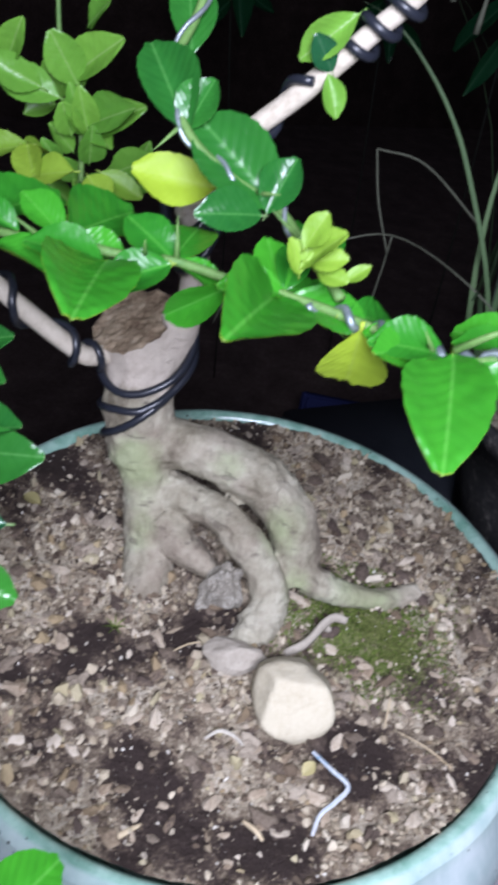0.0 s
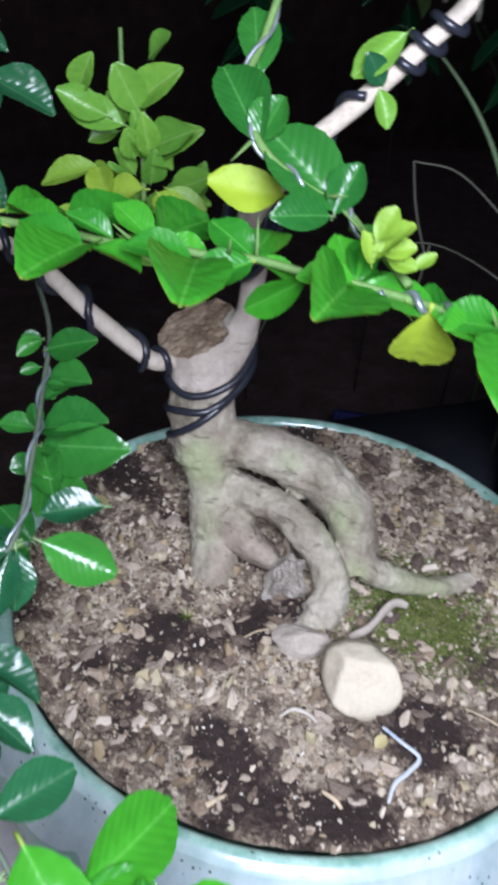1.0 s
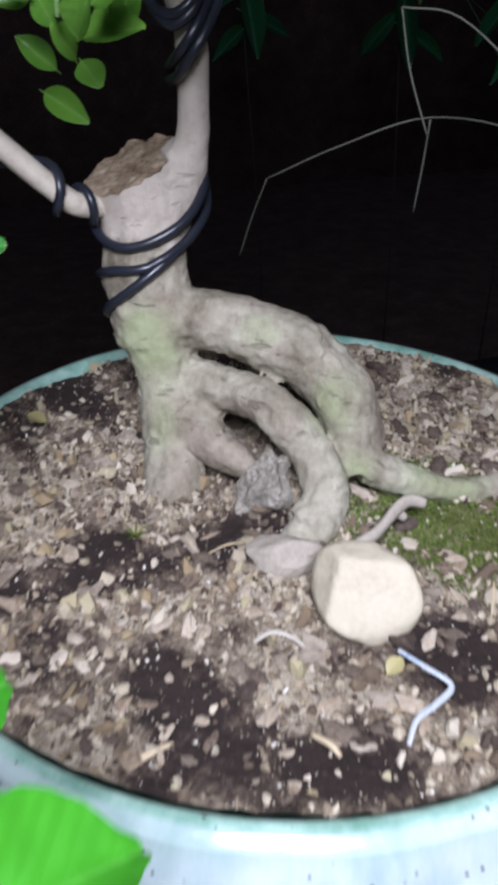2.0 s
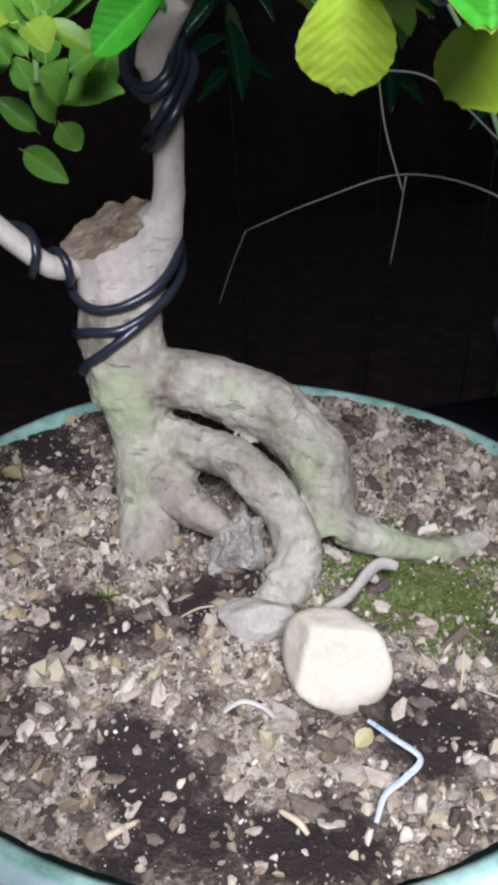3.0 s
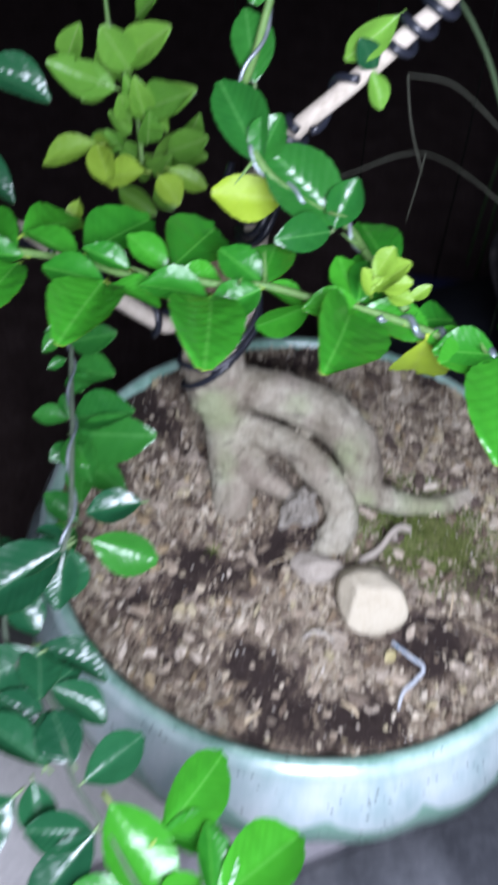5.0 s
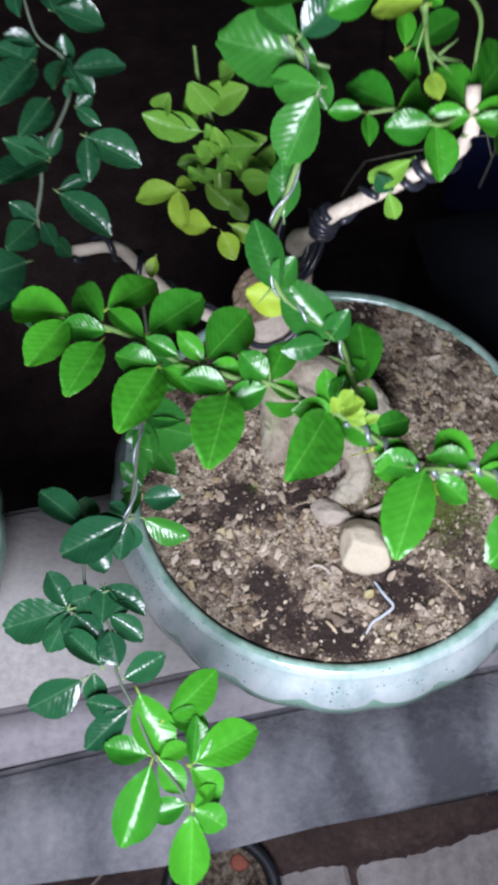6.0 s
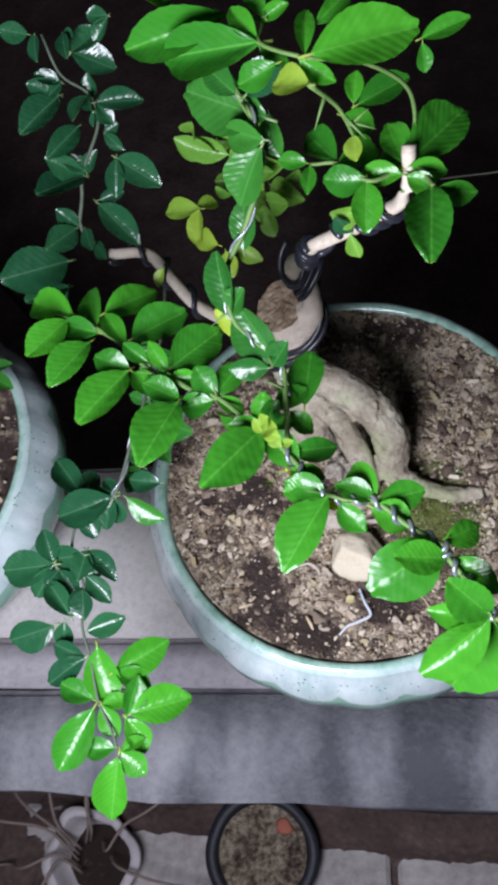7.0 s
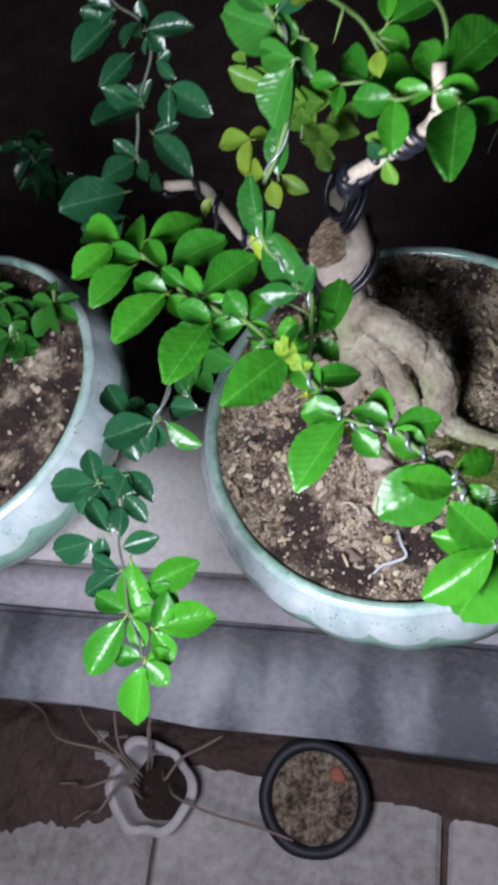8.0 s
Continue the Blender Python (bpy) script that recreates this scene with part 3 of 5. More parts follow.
def soil_bed(name, label, at, seed):
    bm = bmesh.new()
    rings = []
    n = 280
    for i in range(106):
        r = 0.1308 * i / 105
        ring = []
        for k in range(n if i else 1):
            a = 2 * math.pi * k / n
            x, y = r * math.cos(a), r * math.sin(a)
            ring.append(bm.verts.new((x, y, soil_height(x, y, seed))))
        rings.append(ring)
    for k in range(n):
        bm.faces.new((rings[0][0], rings[1][k], rings[1][(k + 1) % n]))
    for a, b in zip(rings[1:], rings[2:]):
        for k in range(n):
            bm.faces.new((a[k], b[k], b[(k + 1) % n], a[(k + 1) % n]))
    ob = single(name, bm, SOIL, label, "soil")
    data = ob.data.attributes.new("grit", "FLOAT", "POINT").data
    for v, d in zip(ob.data.vertices, data):
        d.value = grit_at(v.co.x + seed, v.co.y) - (0.2 if seed else 0.0)
    data = ob.data.attributes.new("moss", "FLOAT", "POINT").data
    for v, d in zip(ob.data.vertices, data):
        d.value = 0.0 if seed else moss_at(v.co.x, v.co.y)
    ob.location = at
    return ob


def crumbs(name, label, at, count, seed, small=0.0007, large=0.0042, material=None, where=None, z_up=0.0, power=6, even=False):
    """Loose grains lying on the soil, in one mesh."""
    rng = random.Random(seed)
    base = bmesh.new()
    bmesh.ops.create_icosphere(base, subdivisions=1, radius=1.0)
    bv = [v.co.copy() for v in base.verts]
    bf = [[v.index for v in f.verts] for f in base.faces]
    base.free()
    verts, faces = [], []
    made = 0
    while made < count:
        if where:
            x, y = where(rng)
        else:
            r, a = 0.1302 * math.sqrt(rng.random()), rng.uniform(0, 2 * math.pi)
            x, y = r * math.cos(a), r * math.sin(a)
        density = (0.03 + 1.1 * grit_at(x, y) ** 1.7) * (1 - 0.8 * moss_at(x, y))
        if not even and rng.random() > density:
            continue
        made += 1
        s = small + (large - small) * rng.random() ** power
        m = Euler((rng.uniform(0, 6), rng.uniform(0, 6), rng.uniform(0, 6))).to_matrix()
        sx, sy, sz = rng.uniform(0.7, 1.5), rng.uniform(0.5, 1.1), rng.uniform(0.3, 0.8)
        o = Vector((x, y, soil_height(x, y) + s * 0.25 + z_up))
        k = len(verts)
        for p in bv:
            q = Vector((p.x * sx, p.y * sy, p.z * sz)) * s * (1 + 0.42 * rng.uniform(-1, 1))
            verts.append(tuple(m @ q + o))
        faces.extend([[i + k for i in f] for f in bf])
    me = bpy.data.meshes.new(name)
    me.from_pydata(verts, [], faces)
    me.materials.append(material or CRUMB)
    ob = tagged(new(name, me), label, "soil", "", "stuff")
    ob.location = at
    return ob


def pebbles(parent, count, seed, name="pebble", squash=(1.25, 0.8, 0.5), least=0.0012, most=0.0034, front=False):
    """The larger stones and flat chips that lie singly on the soil."""
    rng = random.Random(seed)
    kinds = []
    for k in range(6):
        bm = bmesh.new()
        rock(bm, (0, 0, 0), 1.0, k * 1.7 + 2 + seed, 1.1, 1 if front else 2, squash)
        kinds.append(mesh_of(name, bm, PEBBLE, False))
    made = 0
    while made < count:
        r, a = 0.1245 * math.sqrt(rng.random()), rng.uniform(0, 2 * math.pi)
        x, y = r * math.cos(a), r * math.sin(a)
        if (front and y > -0.015) or rng.random() > 0.12 + 0.75 * grit_at(x, y) - 0.25 * (y > 0.04) - 0.5 * moss_at(x, y):
            continue
        made += 1
        s = least + most * rng.random() ** 2.4
        ob = new(name, rng.choice(kinds))
        ob.matrix_basis = pose(x, y, soil_height(x, y) + s * 0.3, rng.uniform(-25, 25), rng.uniform(-25, 25), rng.uniform(0, 360)) @ Matrix.Diagonal((s * rng.uniform(0.8, 1.4), s * rng.uniform(0.7, 1.1), s, 1))
        ob.parent = parent


def clods(parent, count, seed):
    """Lumps of caked earth and grit, half sunk in the soil."""
    rng = random.Random(seed)
    kinds = []
    for k in range(5):
        bm = bmesh.new()
        rock(bm, (0, 0, 0), 1.0, k * 2.3 + 1, 1.4, 2, (1.2, 0.95, 0.6), 0.0, 0.80)
        for v in bm.verts:
            v.co *= 1 + 0.22 * noise.noise(v.co * 3.1 + Vector((k, 0, 0)))
        kinds.append(mesh_of("clod", bm, CLOD, False))
    made = 0
    while made < count:
        r, a = 0.122 * math.sqrt(rng.random()), rng.uniform(0, 2 * math.pi)
        x, y = r * math.cos(a), r * math.sin(a)
        if moss_at(x, y) > 0.25 or rng.random() > 0.25 + grit_at(x, y):
            continue
        made += 1
        s = 0.0016 + 0.0030 * rng.random() ** 2.0
        ob = new("clod", rng.choice(kinds))
        ob.matrix_basis = pose(x, y, soil_height(x, y) + s * 0.12, rng.uniform(-30, 30), rng.uniform(-30, 30), rng.uniform(0, 360)) @ Matrix.Diagonal((s * rng.uniform(0.8, 1.5), s * rng.uniform(0.8, 1.2), s, 1))
        ob.parent = parent


glazed_pot("round celadon pot with pale dripping glaze and speckles", (0, 0, 0), 0)
soil_main = soil_bed("potting_soil", "dark brown gritty potting soil around the bonsai", (0, 0, 0), 0)
crumbs("soil_crumbs", "loose tan and brown grit on the soil", (0, 0, 0), 29000, 2, 0.0003, 0.0020)
crumbs("soil_flakes", "pale tan flakes and chips of grit on the soil", (0, 0, 0), 900, 12, 0.0010, 0.0040, FLAKE, None, 0.0004, 2.6)
crumbs("sand_grains", "fine pale sand grains scattered over the soil", (0, 0, 0), 1500, 27, 0.0002, 0.0009, SAND, None, 0.0004, 3.0, True)
pebbles(soil_main, 230, 6)
pebbles(soil_main, 290, 44, "flake", (1.2, 0.85, 0.22), 0.0013, 0.0026, True)
clods(soil_main, 260, 15)
LEFT_AT = (-0.340, -0.171, 0)
glazed_pot("round celadon pot of pale glaze standing beside the bonsai", LEFT_AT, 33)
soil_left = soil_bed("potting_soil", "brown soil filling the neighbouring pot", LEFT_AT, 0.4)
pebbles(soil_left, 40, 31)
crumbs("soil_crumbs", "loose pale grit on the neighbouring pot's soil", LEFT_AT, 900, 9)

# ---- things on the soil ----
STONE_AT = Vector((0.0338, -0.0560, 0.0098))
face_w = Vector((-0.02, -0.74, 0.672)).normalized()
face_u = Vector((1, -0.027, 0)).normalized()
face_v = face_w.cross(face_u)
planes = [(face_u * math.cos(math.radians(a)) + face_v * math.sin(math.radians(a)), d) for a, d in
          ((178, 17.0), (214, 15.2), (252, 14.6), (300, 16.6), (342, 17.0), (22, 15.6), (62, 14.2), (96, 15.2), (124, 17.2))]
planes += [((face_w + face_u * 0.10 - face_v * 0.12).normalized(), 9.5), ((face_w * 0.62 - face_u * 0.78 + face_v * 0.05).normalized(), 13.6),
           ((face_w * 0.6 + face_v * 0.8).normalized(), 13.2), ((face_w * 0.75 - face_v * 0.6 + face_u * 0.3).normalized(), 13.8), (-face_w, 11.0)]
bm = bmesh.new()
bmesh.ops.create_icosphere(bm, subdivisions=5, radius=1.0)
for v in bm.verts:
    d = v.co.normalized()
    r = sum((max(0.0, n.dot(d)) / dist) ** 22 for n, dist in planes) ** (-1 / 22)
    v.co = d * r * 0.001 * (1 + 0.035 * noise.noise(d * 2.6) + 0.016 * noise.noise(d * 8) + 0.006 * noise.noise(d * 26))
stone = single("stone", bm, STONE, "cream coloured chipped stone beside the root", "stone")
stone.location = STONE_AT
bm = bmesh.new()
rock(bm, (0, 0, 0), 0.0142, 5, 0.9, 4, (0.80, 0.66, 1.15), 0.4, 0.78)
st = single("stone", bm, STONE_GREY, "small grey and white stone under the root arch", "stone", smooth=False)
st.matrix_basis = pose(-0.0055, -0.0055, 0.0085, 12, 10, 20)
bm = bmesh.new()
rock(bm, (0, 0, 0), 0.0125, 9, 0.35, 3, (1.25, 0.85, 0.70), 0.15, 0.62)
st = single("stone", bm, ROOTY, "flat dusty grey brown stone at the root's foot", "stone", smooth=False)
st.matrix_basis = pose(0.0075, -0.0370, 0.0035, 14, 4, 0)


def strip(pts, wide, thick=0.0006):
    bm = bmesh.new()
    line = curve_points(pts, 6)
    k = len(line) - 1
    tube(bm, line, [wide * (0.35 + 0.65 * math.sin(math.pi * (0.12 + 0.8 * i / k)) ** 0.6) for i in range(k + 1)], 8, 0.35, thick / wide)
    return bm


def ribbon(pts, wide, thick=0.00025):
    """A flat, slightly twisted strip that narrows to its ends."""
    bm = bmesh.new()
    line = [Vector(q) for q in curve_points(pts, 6)]
    rows = []
    for i, p in enumerate(line):
        t = i / (len(line) - 1)
        d = (line[min(i + 1, len(line) - 1)] - line[max(i - 1, 0)]).normalized()
        side_v = d.cross(Vector((0.25 * math.sin(5 * t), -0.45, 1))).normalized()
        up_v = side_v.cross(d)
        w = wide * (0.35 + 0.65 * math.sin(math.pi * (0.15 + 0.72 * t)) ** 0.7) * 0.5
        rows.append([bm.verts.new(p + side_v * w * s + up_v * thick * u) for s, u in ((-1, 0), (0, 1.6), (1, 0), (0, -0.4))])
    for r0, r1 in zip(rows, rows[1:]):
        for k in range(4):
            bm.faces.new((r0[k], r0[(k + 1) % 4], r1[(k + 1) % 4], r1[k]))
    bm.faces.new(rows[0])
    bm.faces.new(rows[-1][::-1])
    bmesh.ops.recalc_face_normals(bm, faces=bm.faces)
    return bm


paper = single("paper_strip", ribbon([(0.0445, -0.0725, 0.004), (0.052, -0.079, 0.0055), (0.0588, -0.0843, 0.0055), (0.0545, -0.0915, 0.0055), (0.0495, -0.0975, 0.0055), (0.0475, -0.105, 0.0045)], 0.0017), PAPER, "bent white and blue paper strip on the soil", "litter", smooth=False)
chip = single("wood_chip", strip([(-0.0215, -0.1235, 0.002), (-0.0165, -0.119, 0.004), (-0.0115, -0.1140, 0.003)], 0.0012, 0.0009), CHIP, "pale yellow splinter of wood on the soil", "litter")
single("root_bit", ribbon([(0.003, -0.0775, 0.0045), (0.008, -0.0735, 0.0055), (0.014, -0.074, 0.005), (0.018, -0.0765, 0.004)], 0.0014), DEAD_ROOT, "white bit of dead root on the soil", "litter", smooth=False)
single("wood_chip", strip([(0.023, -0.104, 0.002), (0.028, -0.107, 0.003), (0.031, -0.1095, 0.002)], 0.0010, 0.0008), CHIP, "tan wood splinter half sunk in grit", "litter")

twig = single("root_twig", strip([(0.028, -0.030, 0.004), (0.036, -0.026, 0.009), (0.0415, -0.0185, 0.0135), (0.046, -0.0145, 0.0155), (0.0515, -0.0145, 0.0150)], 0.0015, 0.0027), ROOTY, "small forked grey root twig above the moss", "root")


def moss_spot(rng):
    while True:
        x, y = rng.gauss(0.060, 0.021), rng.gauss(-0.006, 0.020)
        if abs(x - 0.06) < 0.045 and abs(y + 0.005) < 0.04 and noise.noise(Vector((x * 40, y * 40, 3))) > -0.25:
            return x, y


crumbs("moss", "short green moss beside the curved root", (0, 0, 0), 9000, 4, 0.0003, 0.0008, MOSS, moss_spot, 0.0003)

bm = bmesh.new()
for k in range(7):
    a = k * 0.9
    tube(bm, [(0, 0, 0), (0.0025 * math.cos(a), 0.0025 * math.sin(a), 0.0022), (0.0055 * math.cos(a), 0.0055 * math.sin(a), 0.0025)], [0.0004, 0.0004, 0.0001], 4)
weedling = single("grass_sprout", bm, MOSS, "tiny green grass sprout in the soil", "grass")
weedling.location = (-0.0452, -0.0345, soil_height(-0.0452, -0.0345) + 0.001)
for pts, label in (([(0.0725, -0.0405, 0.004), (0.0720, -0.047, 0.011), (0.0715, -0.056, 0.005)], "thin dry straw bent over the moss"),
                   ([(0.077, -0.057, 0.006), (0.088, -0.062, 0.007), (0.097, -0.069, 0.008)], "thin brown root thread on the soil"),
                   ([(-0.018, -0.041, 0.0045), (-0.013, -0.037, 0.0055), (-0.008, -0.0335, 0.0045)], "thin dry straw on dark soil")):
    single("straw", strip(pts, 0.0004, 0.0004), CHIP, label, "litter")

# ---- the bonsai ----
tree = thing("bonsai_tree", "wired bonsai with grey trunk, arching roots and glossy leaves", "bonsai tree")
TRUNK_MAIN = [(-63.6,41.7,109.0,18.6), (-62.4,42.4,106.0,18.9), (-60.5,41.5,99,18.8), (-58,39,92,17.6), (-58,36,83,15.8), (-56,32,67,15.4), (-53,30,48,15.2)]
TRUNK_LEG = [(-52,29,49,13.4), (-48,22,30,11.3), (-43,12,13,11.0), (-41,0,3,11.5), (-40,-9,-5,11.7), (-40,-14,-8,11.6), (-42,-18,-8,12.5), (-42,-19,-20,12.0)]
TRUNK_TOE = [(-39,15,22,9.4), (-26,8,16,8.8), (-15,4,11,5.7), (-6,0,2,3.7)]
TRUNK_ARCH = [(-50,31,54,12.3), (-27,31,55.5,11.5), (-6,30,49.5,12.9), (10,27,41.5,12.8), (21.5,20,29,12.6), (25,12,18,11.3), (28,5,9,10.4)]
TRUNK_ROOT = [(30,6,15,8.4), (44,6,10,6.2), (58,10,5,5.9), (73,16,2,5.5), (86,24,3,4.5)]
TRUNK_KNEE = [(-42,26,34,9.5), (-23,19,32.5,8.8), (-6,11,33,8.7), (5,4,26.5,8.5), (14,-3,16,8.6), (18,-10,8,9.6), (11,-20,2,9.4)]
TRUNK_FOOT = [(11,-20,4,6.1), (8,-29,-3,8.3)]
TRUNK_NECK = [(-47,41,92,7.8), (-45,42,104,9.8), (-40,42,118,6.0), (-39,40,139,5.4), (-39,37,154,5.2), (-41,34,166,5.8), (-35,31,176,4.2), (-28,28,186,3.2)]
TRUNK_KNOB = [(-39,35,163,4.3), (-45,31,166,4.1)]
bm = bmesh.new()
for rows in (TRUNK_MAIN, TRUNK_LEG, TRUNK_TOE, TRUNK_ARCH, TRUNK_ROOT, TRUNK_KNEE, TRUNK_FOOT, TRUNK_NECK, TRUNK_KNOB):
    line = curve_points(metres(rows), 5)
    tube(bm, [tuple(q[:3]) for q in line], [float(q[3]) for q in line], 16, 0.10)
bmesh.ops.recalc_face_normals(bm, faces=bm.faces)
rough_trunk = new("trunk", mesh_of("trunk", bm, BARK))
rm = rough_trunk.modifiers.new("merge", "REMESH")
rm.mode, rm.voxel_size = "VOXEL", 0.0009
sm = rough_trunk.modifiers.new("soften", "SMOOTH")
sm.factor, sm.iterations = 0.5, 5
solid = bpy.data.meshes.new_from_object(rough_trunk.evaluated_get(bpy.context.evaluated_depsgraph_get()))
bpy.data.objects.remove(rough_trunk)
SAW_AT, SAW_UP = Vector((-0.0630, 0.0422, 0.1080)), Vector((-0.332, -0.242, 0.912))
NECK_LINE = [Vector(q[:3]) for q in curve_points(metres(TRUNK_NECK), 5)]
LEDGE = Vector((0.010, 0.024, 0.0535))


def on_neck(p):
    return min((p - q).length for q in NECK_LINE) < 0.0095


sawn = set()
shift = []
for v in solid.vertices:
    p, nrm = v.co.copy(), v.normal
    skin = min(1.0, max(0.0, (p.z + 0.012 * noise.noise(p * 45) - 0.078) / 0.008))
    q = Vector((p.x, p.y, p.z * 0.62))
    d, _ = noise.voronoi(q * 62 + Vector((0, 0, 2)))
    d2, _ = noise.voronoi(q * 150)
    plates = min(1.0, (d[1] - d[0]) * 2.4) - 0.6
    flakes = min(1.0, (d2[1] - d2[0]) * 2.2) - 0.6
    h = (1 - 0.6 * skin) * (0.0016 * noise.noise(p * 48) + 0.0007 * noise.noise(p * 120 + Vector((4, 0, 1))))
    h += (1 - 0.85 * skin) * (0.0006 * plates + 0.00035 * flakes + 0.0006 * noise.noise(p * 330)) * (0.45 + 1.1 * abs(noise.noise(p * 30)))
    near = (p - LEDGE).length
    if near < 0.012:
        h += (0.0018 if p.x + 0.3 * (p.y - LEDGE.y) < LEDGE.x + 0.0015 * noise.noise(p * 300) else -0.0014) * (1 - near / 0.012)
    p += nrm * h
    over = (p - SAW_AT).dot(SAW_UP)
    flat_d = ((p - SAW_AT) - SAW_UP * over).length
    if over > -0.0022 and flat_d < 0.024 and p.z > 0.092 and not on_neck(v.co):
        sawn.add(v.index)
        rim = max(0.0, flat_d - 0.0125) / 0.006
        back = max(0.0, (p.y - SAW_AT.y) * 60 + (p.x - SAW_AT.x) * 25)
        p -= SAW_UP * over
        p += SAW_UP * (0.0012 * noise.noise(p * 170) + 0.0008 * noise.noise(p * 420) + 0.0016 * min(1.0, rim) * back * (0.6 + noise.noise(p * 240)) - 0.0012 * max(0.0, 1 - flat_d / 0.010))
    shift.append(p)
for v, p in zip(solid.vertices, shift):
    v.co = p


lichen = solid.attributes.new("moss", "FLOAT", "POINT").data
for v, d in zip(solid.vertices, lichen):
    d.value = sum(k * math.exp(-((v.co - Vector(c)).length / r) ** 2) for c, r, k in (((-0.052, 0.016, 0.052), 0.015, 1.0), ((-0.045, 0.004, 0.024), 0.011, 0.7), ((0.016, 0.012, 0.036), 0.014, 0.75), ((0.062, 0.008, 0.008), 0.018, 0.8), ((0.028, 0.000, 0.016), 0.009, 0.7), ((-0.012, 0.020, 0.058), 0.010, 0.45)))


def share(pick):
    """The faces of the solid trunk for which pick holds, as a mesh of their own."""
    b = bmesh.new()
    b.from_mesh(solid)
    bmesh.ops.delete(b, geom=[f for f in b.faces if not pick(f)], context="FACES")
    return b


def is_cut(f):
    return all(v.index in sawn for v in f.verts)


trunk = part("trunk", share(lambda f: not is_cut(f)), BARK, tree, "grey bark with mossy stains and arching roots")
part("cut_face", share(is_cut), CUT_WOOD, tree, "rough brown sawn wood")


def limb(name, rows, r0, r1, material, label, sides=12, wob=0.12):
    line = curve_points(metres(rows), 6)
    k = len(line) - 1
    bm = bmesh.new()
    tube(bm, [tuple(q) for q in line], [r0 + (r1 - r0) * i / k for i in range(k + 1)], sides, wob)
    return part(name, bm, material, tree, label), [tuple(q) for q in line]


def coil(line, turns, radius, thick, material, label, start=0.0):
    bm = bmesh.new()
    tube(bm, [tuple(p) for p in helix(line, turns, radius, 14, start)], thick, 7)
    return part("training_wire", bm, material, tree, label)


def loop(pts, thick=0.0018):
    bm = bmesh.new()
    tube(bm, [tuple(q) for q in curve_points(metres(pts), 7)], thick, 8)
    return part("training_wire", bm, WIRE, tree, "black coated bonsai wire")


LIMB_LEFT = [(-66, 38, 96), (-75, 24, 98), (-82, 18, 104), (-102, 10, 125), (-121, 14, 138), (-139, 19, 145), (-158, 7, 149)]
LIMB_STICK = [(-28,29,184), (-25,29,194), (-9,30,210), (11,29,232), (27,30,252), (24,39,270)]
_, left_line = limb("limb", LIMB_LEFT, 0.0044, 0.0032, BARK_LIMB, "pale wired side limb")
coil(left_line[3:], 5.5, 0.0058, 0.0017, WIRE, "black coated bonsai wire")
stick, stick_line = limb("limb", LIMB_STICK, 0.0040, 0.0030, BARK_LIMB, "pale wired upper limb")
coil(stick_line[:8], 4.0, 0.0055, 0.0018, WIRE, "black coated bonsai wire", 0.4)
coil(stick_line[8:15], 0.9, 0.0052, 0.0017, WIRE, "black coated bonsai wire", 1.0)
coil(stick_line[17:23], 2.6, 0.0056, 0.0017, WIRE, "black coated bonsai wire")
LOOP_NECK = [(-51,43,168), (-51,37,162), (-48,31,157), (-42,28,154), (-36,29,158), (-34,34,165), (-34,40,172), (-37,47,175)]
LOOP_NECK_TWIN = [(-51,43,171), (-52,37,165), (-49,31,159), (-42,28,157), (-36,29,161), (-35,34,168), (-35,40,174), (-38,47,177)]
LOOP_SLANT = [(-33,50,166), (-30,40,161), (-32,31,153), (-36,28,146), (-42,33,139), (-48,44,136)]
LOOP_SLANT_TWIN = [(-36,50,168), (-33,40,163), (-34,31,156), (-38,28,149), (-43,33,144), (-48,44,140)]
for rows in (LOOP_NECK, LOOP_NECK_TWIN, LOOP_SLANT, LOOP_SLANT_TWIN):
    loop(rows)
main_line = [tuple(q) for q in curve_points(metres(TRUNK_MAIN), 6)]


def round_trunk(stops, steps=7):
    """A wire lying on the trunk: stops of (height, angle); 180 is its left, 270 its front."""
    pts = []
    for z, ang in [tuple(q) for q in curve_points(stops, steps)]:
        q = min(main_line, key=lambda p: abs(p[2] - z))
        a = math.radians(ang)
        r = q[3] + 0.0013 + 0.0058 * min(1.0, max(0.0, (z - 0.080) / 0.022)) * max(0.0, math.cos(a)) ** 1.6
        pts.append((q[0] + r * math.cos(a), q[1] + r * math.sin(a), z))
    bm = bmesh.new()
    tube(bm, pts, 0.0018, 8)
    return part("training_wire", bm, WIRE, tree, "black coated bonsai wire")


round_trunk([(0.053, 120), (0.0555, 180), (0.066, 240), (0.076, 290), (0.086, 340), (0.099, 380), (0.116, 395)])
round_trunk([(0.068, 120), (0.0705, 180), (0.0765, 240), (0.0790, 290), (0.086, 345), (0.090, 390), (0.092, 450)])
round_trunk([(0.100, 130), (0.0945, 180), (0.0865, 235), (0.0865, 285), (0.096, 335), (0.112, 372), (0.128, 388)])

